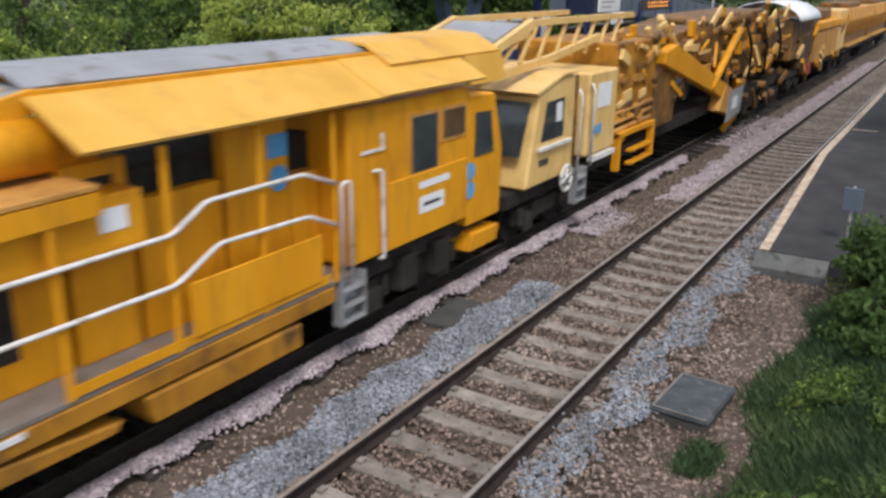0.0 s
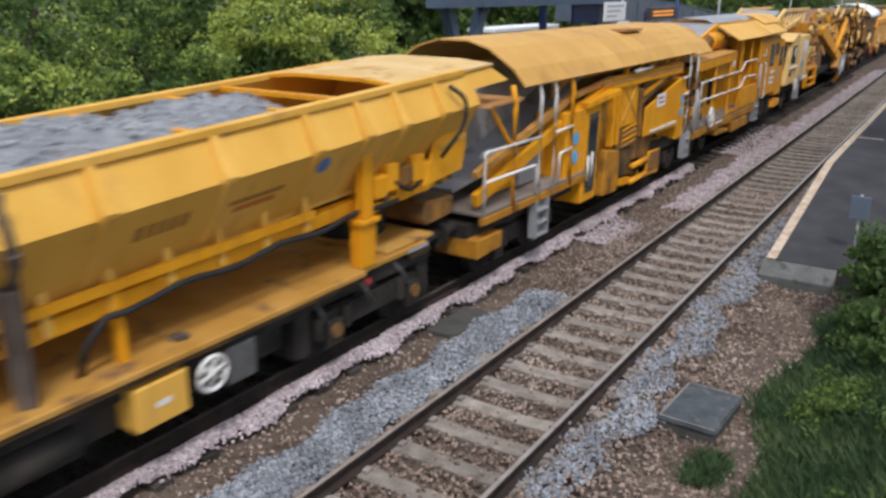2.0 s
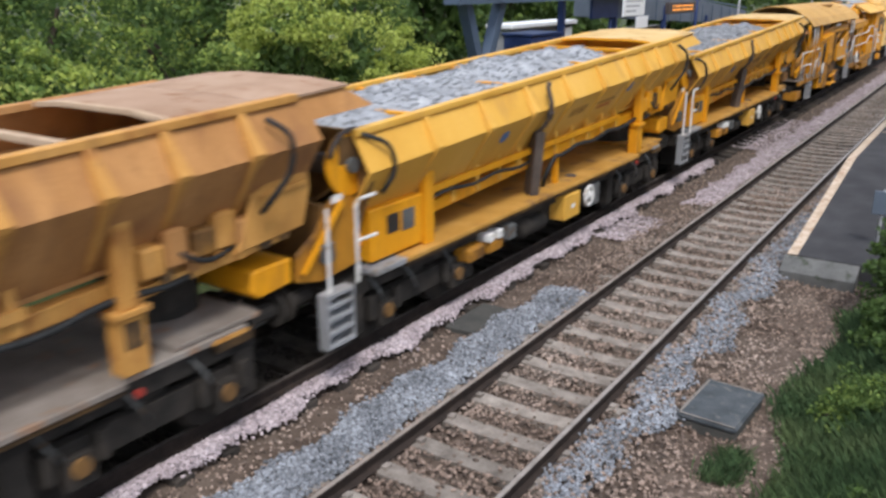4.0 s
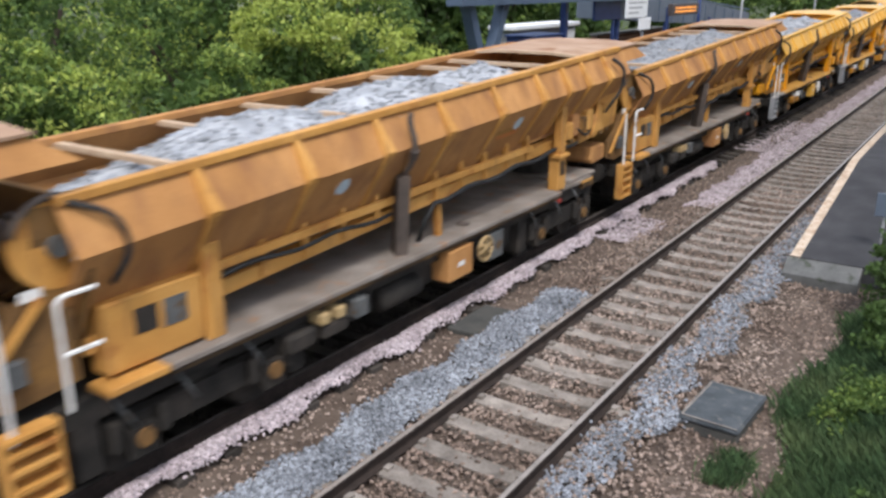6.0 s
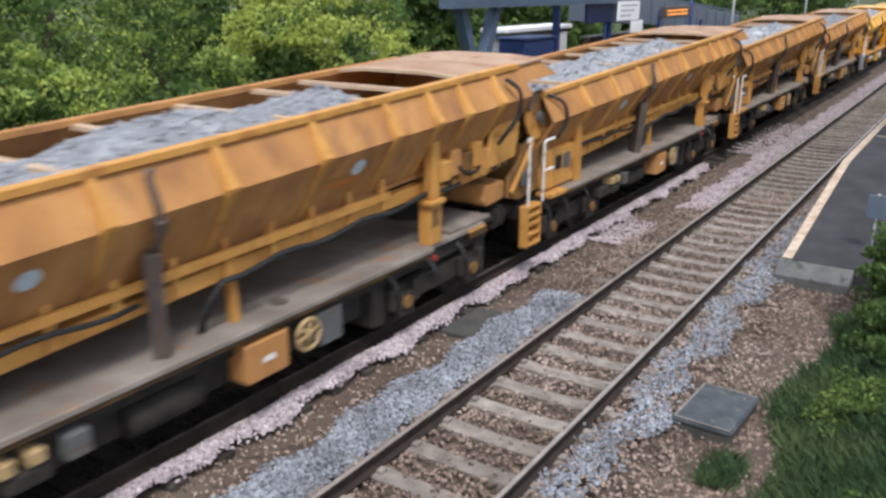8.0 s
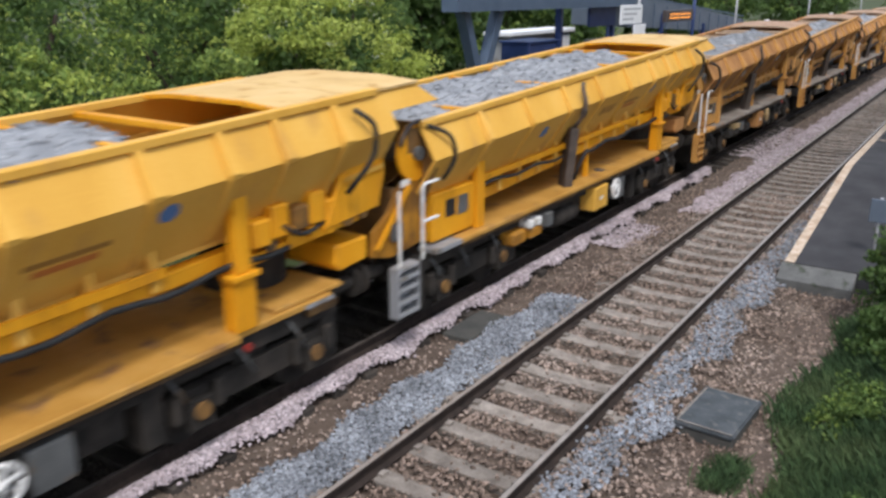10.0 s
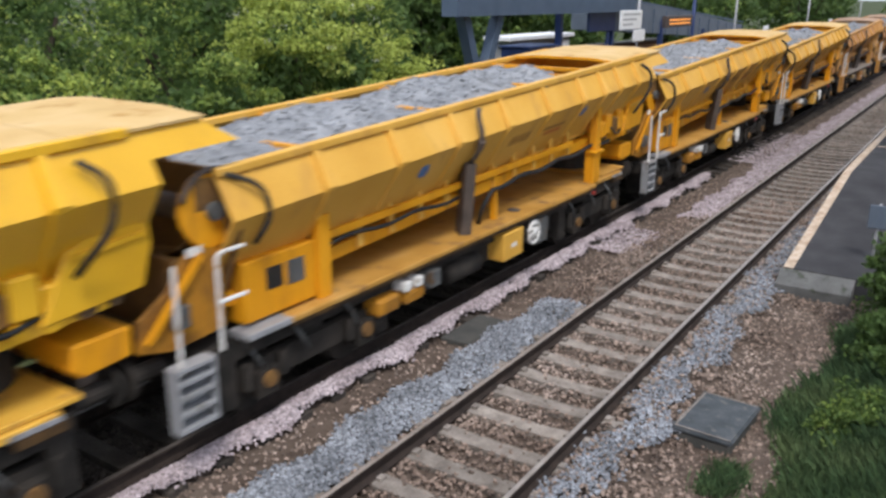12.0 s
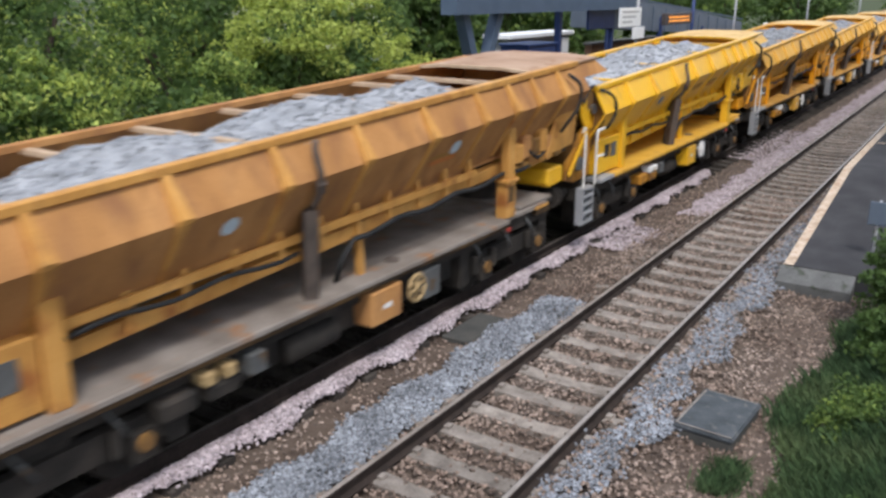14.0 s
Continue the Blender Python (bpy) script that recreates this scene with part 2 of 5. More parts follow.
# ---------------------------------------------------------------- mesh tools


def bm_new():
    return bmesh.new()


def box(bm, x0, x1, y0, y1, z0, z1):
    v = [bm.verts.new(p) for p in ((x0, y0, z0), (x1, y0, z0), (x1, y1, z0), (x0, y1, z0), (x0, y0, z1), (x1, y0, z1), (x1, y1, z1), (x0, y1, z1))]
    for f in ((0, 3, 2, 1), (4, 5, 6, 7), (0, 1, 5, 4), (1, 2, 6, 5), (2, 3, 7, 6), (3, 0, 4, 7)):
        bm.faces.new([v[i] for i in f])
    return bm


def sheet(bm, ring, y0, y1, y2=None):
    """A closed ring of (x, z) drawn along y."""
    a = [bm.verts.new((x, y0, z)) for x, z in ring]
    b = [bm.verts.new((x, y1, z)) for x, z in ring]
    n = len(ring)
    for i in range(n):
        bm.faces.new((a[i], a[(i + 1) % n], b[(i + 1) % n], b[i]))
    bm.faces.new(a[::-1])
    bm.faces.new(b)
    return bm


def slab(bm, ring, x0, x1):
    """A closed ring of (y, z) drawn along x."""
    a = [bm.verts.new((x0, y, z)) for y, z in ring]
    b = [bm.verts.new((x1, y, z)) for y, z in ring]
    n = len(ring)
    for i in range(n):
        bm.faces.new((a[i], a[(i + 1) % n], b[(i + 1) % n], b[i]))
    bm.faces.new(a[::-1])
    bm.faces.new(b)
    return bm


def thick(line, t):
    """A ring (x, z) of thickness t under an open line."""
    out = []
    for i, (x, z) in enumerate(line):
        a, b = line[max(0, i - 1)], line[min(len(line) - 1, i + 1)]
        d = math.hypot(b[0] - a[0], b[1] - a[1])
        out.append((x + (b[1] - a[1]) / d * t, z - (b[0] - a[0]) / d * t))
    return list(line) + out[::-1]


def tube(bm, pts, r, n=8):
    pts = [Vector(p) for p in pts]
    rings = []
    for i, p in enumerate(pts):
        d = (pts[min(i + 1, len(pts) - 1)] - pts[max(i - 1, 0)]).normalized()
        q = d.to_track_quat("Z", "X")
        rings.append([bm.verts.new(p + q @ Vector((r * math.cos(a), r * math.sin(a), 0))) for a in [2 * math.pi * j / n for j in range(n)]])
    for a, b in zip(rings, rings[1:]):
        for j in range(n):
            bm.faces.new((a[j], a[(j + 1) % n], b[(j + 1) % n], b[j]))
    bm.faces.new(rings[0][::-1])
    bm.faces.new(rings[-1])
    return bm


def beam(bm, p, q, w, h):
    """A bar of width w and height h from p to q."""
    p, q = Vector(p), Vector(q)
    t = (q - p).to_track_quat("Y", "Z")
    v = [bm.verts.new(c + t @ Vector((x * w / 2, 0, z * h / 2))) for c in (p, q) for x, z in ((-1, -1), (1, -1), (1, 1), (-1, 1))]
    for f in ((3, 2, 1, 0), (4, 5, 6, 7), (0, 1, 5, 4), (1, 2, 6, 5), (2, 3, 7, 6), (3, 0, 4, 7)):
        bm.faces.new([v[i] for i in f])
    return bm


def bent(pts, r=0.12, n=4):
    """Rounds the inner corners of a line of points."""
    pts = [Vector(p) for p in pts]
    out = [pts[0]]
    for a, b, c in zip(pts, pts[1:], pts[2:]):
        u, w = (a - b), (c - b)
        k = min(r, u.length / 2.1, w.length / 2.1)
        p, q = b + u.normalized() * k, b + w.normalized() * k
        for i in range(n + 1):
            t = i / n
            out.append(p * (1 - t) ** 2 + b * 2 * t * (1 - t) + q * t * t)
    return out + [pts[-1]]


def part(name, bm, material, parent=None, label="", smooth=False, bevel=0.0):
    if bevel:
        bmesh.ops.bevel(bm, geom=bm.edges[:], offset=bevel, segments=1, affect="EDGES")
    me = bpy.data.meshes.new(name)
    bm.normal_update()
    bmesh.ops.recalc_face_normals(bm, faces=bm.faces[:])
    bm.to_mesh(me)
    bm.free()
    for p in me.polygons:
        p.use_smooth = smooth
    me.materials.append(material)
    ob = new(name, me)
    if parent:
        ob.parent = parent
    if label:
        tagged(ob, label)
    return ob


def raw(name, verts, faces, material, parent=None):
    me = bpy.data.meshes.new(name)
    me.from_pydata(verts, [], faces)
    me.materials.append(material)
    ob = new(name, me)
    if parent:
        ob.parent = parent
    return ob


def wheel_disc(bm, x, y, z, r, t=0.12):
    return tube(bm, [(x - t / 2, y, z), (x + t / 2, y, z)], r, 20)


def handwheel(parent, x, y, z, r=0.24, material=None):
    bm = bm_new()
    ring = [(x, y + r * math.cos(a), z + r * math.sin(a)) for a in [2 * math.pi * i / 20 for i in range(21)]]
    tube(bm, ring, 0.028, 6)
    for i in range(3):
        a = math.pi * i / 3 + 0.3
        beam(bm, (x, y + r * math.cos(a), z + r * math.sin(a)), (x, y - r * math.cos(a), z - r * math.sin(a)), 0.03, 0.04)
    tube(bm, [(x - 0.12, y, z), (x + 0.03, y, z)], 0.05, 8)
    return part("handwheel", bm, material or WHITE, parent, "spoked brake handwheel", True)


# ---------------------------------------------------------------- ground, track, platform
TRAIN_X = -3.55
rng = np.random.default_rng(7)


def ground_z(x, y):
    """The trackbed is level; the bank climbs on the camera's side."""
    x = np.asarray(x, float)
    up = np.clip((x - 2.35 - 0.25 * np.sin(np.asarray(y) * 0.9)) / 3.0, 0, 1)
    left = np.clip((-x - 6.2) / 3.0, 0, 1)
    return -0.27 + 1.1 * up * up * (3 - 2 * up) + 0.5 * left


def ground():
    xs = np.r_[-2500, -600, -150, -60, -30, np.arange(-16, 10.01, 0.4), 20, 60, 300, 2500]
    ys = np.r_[-2500, -300, -60, np.arange(-12, 40.01, 0.5), 60, 100, 200, 600, 2500]
    X, Y = np.meshgrid(xs, ys)
    Z = ground_z(X, Y)
    n, m = len(xs), len(ys)
    near = (abs(X) < 12) & (abs(Y) < 45)
    Z = Z + near * rng.normal(0, 0.012, Z.shape)
    v = np.stack([X, Y, Z], -1).reshape(-1, 3).tolist()
    f = [(j * n + i, j * n + i + 1, (j + 1) * n + i + 1, (j + 1) * n + i) for j in range(m - 1) for i in range(n - 1)]
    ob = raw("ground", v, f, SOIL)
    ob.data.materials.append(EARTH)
    ob.data.materials.append(OIL_SHADE)
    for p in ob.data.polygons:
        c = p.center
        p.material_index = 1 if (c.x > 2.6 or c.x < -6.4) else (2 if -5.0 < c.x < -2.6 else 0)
    return tagged(ob, "brown ballast bed and earth bank", "ground", kind="structure")


ground()

OCT = np.array([(1, 0, 0), (-1, 0, 0), (0, 1, 0), (0, -1, 0), (0, 0, 1), (0, 0, -1)], float)
OCTF = np.array([(0, 2, 4), (2, 1, 4), (1, 3, 4), (3, 0, 4), (2, 0, 5), (1, 2, 5), (3, 1, 5), (0, 3, 5)])


def turns(n):
    q = rng.normal(size=(n, 4))
    q /= np.linalg.norm(q, axis=1)[:, None]
    a, b, c, d = q.T
    return np.stack([1 - 2 * (c * c + d * d), 2 * (b * c - a * d), 2 * (b * d + a * c), 2 * (b * c + a * d), 1 - 2 * (b * b + d * d), 2 * (c * d - a * b),
                     2 * (b * d - a * c), 2 * (c * d + a * b), 1 - 2 * (b * b + c * c)], -1).reshape(n, 3, 3)


def stones(name, p, r, material, label, parent=None):
    n = len(p)
    v = OCT[None] * (rng.uniform(0.55, 1.15, (n, 6, 1)) * r[:, None, None])
    v = np.einsum("nij,nkj->nki", turns(n), v) * np.array([1, 1, 0.8]) + p[:, None]
    f = (OCTF[None] + 6 * np.arange(n)[:, None, None]).reshape(-1, 3)
    ob = raw(name, v.reshape(-1, 3).tolist(), f.tolist(), material, parent)
    return tagged(ob, label, "ballast", kind="stuff") if parent is None else ob


def strip(n, x0, x1, y0, y1, z, sink=0.0, rag=0.08):
    y = y0 + (y1 - y0) * rng.random(n) ** 1.5
    w = rag * np.sin(y * 2.3) + rag * np.sin(y * 5.1 + 1) + rng.normal(0, rag * 0.6, n)
    x = x0 + (x1 - x0) * rng.random(n) + w
    return np.stack([x, y, np.full(n, z) + rng.uniform(-0.02, 0.015, n) - sink], -1)


PITCH, FIRST = 0.645, 0.3
p = np.concatenate([strip(64000, -4.6, 2.85, 2.5, 22, -0.255, rag=0.12), strip(26000, -4.6, 2.6, 20, 60, -0.25, rag=0.12), strip(9000, -4.6, 2.85, 2.6, -9, -0.255, rag=0.12)])
crib = ((p[:, 1] - FIRST + PITCH / 2) % PITCH) - PITCH / 2
keep = ~((abs(p[:, 0]) < 0.86) & (abs(crib) < 0.12) & (rng.random(len(p)) > 0.16))
keep &= ~((p[:, 0] > -2.62) & (p[:, 0] < -2.42)) & ~((p[:, 0] > -1.7) & (p[:, 0] < -0.95) & ((p[:, 1] < 12.1) | (p[:, 1] > 19.3))) & ~((p[:, 0] > 1.02) & (p[:, 0] < 1.3) & (rng.random(len(p)) > 0.35))
lift = np.where(abs(p[:, 0]) < 0.86, 0.065, np.clip((1.9 - abs(p[:, 0])) / 0.6, 0, 1) * 0.11)
p[:, 2] += lift + (ground_z(p[:, 0], p[:, 1]) + 0.27)
keep &= ~((p[:, 0] > -2.4) & (p[:, 0] < -1.65) & (rng.random(len(p)) < 0.6))
# Stones below the train take the colour darkened for oil and shade.
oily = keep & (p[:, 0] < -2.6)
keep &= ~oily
stones("oily_ballast", p[oily], rng.uniform(0.016, 0.04, oily.sum()), OIL_SHADE, "ballast stones coloured dark for oil and shade under the train")
stones("brown_ballast", p[keep], rng.uniform(0.016, 0.04, keep.sum()), STONE_B, "brown weathered ballast stones round the sleepers")
a = strip(11500, -1.74, -0.98, 2.6, 12.2, -0.205, rag=0.07)
b = strip(7500, 0.95, 1.42, 2.6, 16.5, -0.155, rag=0.1)
c = strip(3600, 0.92, 1.45, 16.5, 40, -0.16, rag=0.04)
a[:, 2] += 0.07 * np.clip(1 - abs(a[:, 0] + 1.3) / 0.45, 0, 1)
b = np.concatenate([a, b, c])
stones("grey_ballast", b, rng.uniform(0.022, 0.042, len(b)), STONE_G, "fresh grey ballast stones beside the rails")
a = strip(18500, -2.63, -2.32, 2.0, 24, -0.235, rag=0.045)
a[:, 2] += 0.15 * np.clip(1.3 - abs(a[:, 0] + 2.46) / 0.26, 0, 1)
b = strip(13000, -1.65, -0.9, 19.0, 62, -0.22, rag=0.07)
c = strip(900, -2.5, -1.5, 15.5, 17.5, -0.22, rag=0.1)
d = strip(1500, -2.9, -1.6, 27, 34, -0.21, rag=0.1)
b[:, 2] += 0.08 * np.clip(1 - abs(b[:, 0] + 1.25) / 0.4, 0, 1)
a = np.concatenate([a, b, c, d])
stones("pink_ballast", a, rng.uniform(0.022, 0.045, len(a)), STONE_P, "pinkish grey ballast ridge between the tracks")


def railway(x, count_from, count_to, label, head, concrete):
    track = tagged(new("railway_track"), label, "railway track", kind="structure")
    track.location = (x, 0, 0)
    for s in (-1, 1):
        c = s * 0.7525
        prof = [(-0.075, -0.165), (0.075, -0.165), (0.075, -0.15), (0.012, -0.13), (0.012, -0.045), (0.036, -0.035), (0.036, -0.006),
                (0.028, 0), (-0.028, 0), (-0.036, -0.006), (-0.036, -0.035), (-0.012, -0.045), (-0.012, -0.13), (-0.075, -0.15)]
        ob = part("rail", sheet(bm_new(), [(c + a, b) for a, b in prof], -40, 260), RAILSIDE, track, "steel rail with a polished head")
        ob.data.materials.append(head)
        for q in ob.data.polygons:
            if q.center.z > -0.002:
                q.material_index = 1
    base = None
    for i in range(count_from, count_to):
        y = FIRST + PITCH * i
        if base is None:
            bm = bm_new()
            sheet(bm, [(-1.25, -0.33), (1.25, -0.33), (1.25, -0.185), (0.95, -0.165), (0.5, -0.165), (0.35, -0.195), (-0.35, -0.195), (-0.5, -0.165), (-0.95, -0.165), (-1.25, -0.185)], -0.125, 0.125)
            bmesh.ops.bevel(bm, geom=bm.edges[:], offset=0.012, segments=1, affect="EDGES")
            for s in (-1, 1):
                for o in (-0.12, 0.12):
                    box(bm, s * 0.7525 + o - 0.035, s * 0.7525 + o + 0.035, -0.05, 0.05, -0.17, -0.125)
            base = part("sleeper", bm, concrete, track)
            ob = base
        else:
            ob = new("sleeper", base.data)
            ob.parent = track
        ob.location = (0, y, rng.uniform(-0.006, 0.004))
        ob.rotation_euler = (0, 0, radians(rng.normal(0, 0.35)))
    return track


railway(0.0, -16, 140, "ballasted railway track with concrete sleepers", STEEL, CONC)
# Sleepers here are also painted dark for the shade under the wagons.
railway(TRAIN_X, -16, 90, "railway track under the engineering train", SHADERAIL, OIL_SHADE)


def platform():
    top = tagged(new("platform"), "asphalt station platform with a painted edge line and end ramp", "platform", kind="structure")
    line = [(15.3, 0.13), (21.3, 0.9), (160, 0.93)]
    x0, x1 = 1.48, 4.2
    ring = [(15.3, -0.4)] + line + [(160, -0.4)]
    part("surface", slab(bm_new(), ring, x0, x1), ASPH, top)
    bm = bm_new()
    slab(bm, [(14.9, -0.4), (14.9, -0.08), (15.32, 0.12), (15.32, -0.4)], 1.42, 2.66)
    part("ramp_slab", bm, LIDC, top, "grey concrete slab at the foot of the ramp", bevel=0.01)
    bm = bm_new()
    for (ya, za), (yb, zb) in zip(line, line[1:]):
        slab(bm, [(ya, za - 0.12), (ya, za + 0.006), (yb, zb + 0.006), (yb, zb - 0.12)], x0 - 0.02, x0 + 0.15)
    part("edge_line", bm, EDGE, top, "worn pale edge line of the platform")
    bm = bm_new()
    box(bm, x0 + 0.2, 2.3, 25.4, 25.5, 0.905, 0.912)
    part("cross_line", bm, EDGE, top)


platform()


def chamber():
    c = tagged(new("concrete_chamber"), "grey concrete cable chamber with a flat lid in the ballast", "chamber")
    c.location = (1.98, 9.4, -0.28)
    c.rotation_euler = (0, 0, radians(-3))
    # The sides get a darker concrete to paint the shade under the lid.
    part("base", box(bm_new(), -0.34, 0.34, -0.54, 0.54, -0.14, 0.13), SLABD, c, "concrete sides of the chamber, coloured dark for shade", bevel=0.015)
    bm = box(bm_new(), -0.36, 0.36, -0.56, 0.56, 0.135, 0.2)
    bmesh.ops.bevel(bm, geom=bm.edges[:], offset=0.02, segments=2, affect="EDGES")
    part("lid", bm, LIDTOP, c, "weathered dark grey concrete lid")
    bm = bm_new()
    box(bm, -0.33, 0.33, -0.535, -0.515, 0.2, 0.205)
    box(bm, -0.335, -0.315, -0.5, 0.5, 0.2, 0.205)
    box(bm, -0.3, 0.32, 0.515, 0.53, 0.2, 0.205)
    part("worn_edge", bm, CONC, c, "pale worn rim of the lid")


chamber()
bm = box(bm_new(), -2.3, -1.8, 9.75, 10.9, -0.3, -0.2)
tagged(part("track_slab", bm, SLABD, bevel=0.015), "dark flat slab lying in the ballast between tracks", "slab", kind="structure")

# ---------------------------------------------------------------- plants


def leaf_mesh(name, p, size, material, parent, up=0.0):
    n = len(p)
    s = size * rng.uniform(0.6, 1.3, (n, 1, 1))
    q = np.array([(-0.5, -0.9, 0), (0.5, -0.9, 0), (0.42, 0.3, 0.12), (0, 1, 0), (-0.42, 0.3, 0.12)])[None] * s
    v = np.einsum("nij,nkj->nki", turns(n), q) + p[:, None]
    f = (np.arange(5)[None] + 5 * np.arange(n)[:, None]).tolist()
    return raw(name, v.reshape(-1, 3).tolist(), f, material, parent)


def bush(x, y, z, rx, ry, rz, clumps, leaves, size, label, name="bush", mats=None, dense=0.55):
    """A woody base, and a crown of leaf clumps that sit apart on an uneven shell."""
    top = tagged(new(name), label, name)
    top.location = (x, y, z)
    bm = bm_new()
    for i in range(7):
        a = rng.uniform(0, 6.28)
        tip = Vector((math.cos(a) * rx * 0.6, math.sin(a) * ry * 0.6, rz * rng.uniform(0.8, 1.5)))
        mid = tip * 0.45 + Vector(rng.normal(0, 0.1, 3).tolist())
        pts = [Vector((0, 0, -0.3)), mid * 0.5, mid, tip]
        r = 0.035 * max(1, rz)
        for j in range(3):
            tube(bm, [pts[j], pts[j + 1]], r * (1 - 0.28 * j), 6)
    part("trunk", bm, BARK, top)
    d = rng.normal(size=(clumps, 3))
    d /= np.linalg.norm(d, axis=1)[:, None]
    bulge = 0.85 + 0.25 * np.sin(d[:, 0] * 4 + x) * np.sin(d[:, 1] * 5 + y) + rng.uniform(-0.12, 0.16, clumps)
    c = d * bulge[:, None] * np.array([rx, ry, rz]) + np.array([0, 0, rz])
    c = c[c[:, 2] > 0.0]
    mats = mats or (LEAF, LEAF_D, LEAF_Y)
    per = max(6, leaves // len(c))
    q = np.repeat(c, per, 0)
    u = rng.normal(size=q.shape)
    u /= np.linalg.norm(u, axis=1)[:, None]
    rad = dense * rng.uniform(0.45, 1.0, (len(q), 1)) * np.repeat(rng.uniform(0.5, 1.2, (len(c), 1)), per, 0)
    p = q + u * rad * np.array([1, 1, 0.6])
    # Light from above is painted in: paler leaves on clump tops, darker underneath.
    lit_tone = u[:, 2] * 0.55 + rng.normal(0, 0.45, len(q)) + np.repeat(rng.normal(0, 0.4, len(c)), per)
    for k, m, sel in ((0, mats[0], abs(lit_tone + 0.05) <= 0.6), (1, mats[1], lit_tone < -0.65), (2, mats[2], lit_tone > 0.55)):
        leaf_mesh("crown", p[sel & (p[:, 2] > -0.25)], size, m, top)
    # Large dark leaves inside the shell paint the crown's inner shade.
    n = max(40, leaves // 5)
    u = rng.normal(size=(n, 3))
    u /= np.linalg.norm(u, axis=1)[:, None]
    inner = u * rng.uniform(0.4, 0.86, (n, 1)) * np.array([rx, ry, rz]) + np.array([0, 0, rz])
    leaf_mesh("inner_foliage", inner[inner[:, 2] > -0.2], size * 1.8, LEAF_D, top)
    return top


def blossoms(b, n, rx, ry, rz):
    """Flat cream flower heads on the upper shell of a bush."""
    d = rng.normal(size=(n, 3))
    d[:, 2] = abs(d[:, 2]) + 0.6
    d /= np.linalg.norm(d, axis=1)[:, None]
    c = d * np.array([rx, ry, rz]) * rng.uniform(0.98, 1.12, (n, 1)) + np.array([0, 0, rz])
    q = np.repeat(c, 9, 0) + rng.normal(0, 1, (n * 9, 3)) * np.array([0.07, 0.07, 0.03])
    leaf_mesh("blossom", q, 0.03, BLOSSOM, b)


HEDGE = "dense green hawthorn bush on the railway bank"
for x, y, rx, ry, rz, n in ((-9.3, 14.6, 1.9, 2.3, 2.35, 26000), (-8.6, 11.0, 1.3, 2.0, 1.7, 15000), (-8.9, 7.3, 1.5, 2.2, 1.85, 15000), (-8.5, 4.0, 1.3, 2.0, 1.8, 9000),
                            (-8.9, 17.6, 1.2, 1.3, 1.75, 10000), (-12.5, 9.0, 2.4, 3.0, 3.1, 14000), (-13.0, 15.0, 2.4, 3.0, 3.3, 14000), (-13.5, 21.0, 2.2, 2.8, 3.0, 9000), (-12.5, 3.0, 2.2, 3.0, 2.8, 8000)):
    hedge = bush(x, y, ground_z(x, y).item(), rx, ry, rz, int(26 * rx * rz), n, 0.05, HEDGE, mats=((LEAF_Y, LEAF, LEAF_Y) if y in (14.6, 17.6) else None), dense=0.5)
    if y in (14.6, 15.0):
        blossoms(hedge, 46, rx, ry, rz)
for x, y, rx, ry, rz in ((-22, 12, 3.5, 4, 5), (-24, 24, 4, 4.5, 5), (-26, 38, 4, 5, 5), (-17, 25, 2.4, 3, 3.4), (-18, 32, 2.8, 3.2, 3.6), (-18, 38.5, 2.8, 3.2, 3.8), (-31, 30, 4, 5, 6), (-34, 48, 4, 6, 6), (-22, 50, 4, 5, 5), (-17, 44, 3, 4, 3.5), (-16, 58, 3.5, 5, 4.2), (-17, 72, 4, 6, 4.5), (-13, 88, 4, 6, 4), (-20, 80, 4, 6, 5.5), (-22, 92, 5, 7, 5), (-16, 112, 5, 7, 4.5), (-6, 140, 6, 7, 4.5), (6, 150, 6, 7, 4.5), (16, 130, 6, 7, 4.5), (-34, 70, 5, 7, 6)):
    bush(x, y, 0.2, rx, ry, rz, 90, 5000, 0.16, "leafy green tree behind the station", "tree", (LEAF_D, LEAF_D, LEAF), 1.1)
# Unseen trees, added beside the platform to dim the far train.
for x, y, rz in ((8.2, 25, 6.0), (8.6, 33, 6.5), (8.8, 42, 6.5)):
    bush(x, y, 0.5, 3.6, 4.2, rz, 130, 5500, 0.22, "tall leafy tree added out of view to shade the far train", "tree", (LEAF_D, LEAF_D, LEAF), 1.3)
bush(3.7, 13.9, 0.1, 0.85, 1.1, 0.62, 50, 6000, 0.042, "dark green bramble bush beside the platform ramp", mats=(LEAF_D, LEAF_D, LEAF_D), dense=0.3)
bush(4.1, 11.6, 0.25, 0.8, 1.1, 0.45, 40, 4500, 0.04, "green bramble bush on the grassy bank", mats=(LEAF_D, LEAF_D, LEAF_D), dense=0.26)
bush(3.5, 11.9, 0.0, 0.5, 0.8, 0.25, 26, 2200, 0.035, "low yellowish bramble on the bank edge", mats=(LEAF_D, LEAF_D, LEAF_D), dense=0.22)
for x, y in ((3.7, 9.9), (4.4, 9.0), (4.6, 10.8)):
    bush(x, y, ground_z(x, y).item() - 0.05, 0.55, 0.6, 0.16, 26, 2600, 0.024, "low dark green nettles in the grass", "nettles", mats=(LEAF_D, LEAF_D, LEAF), dense=0.2)


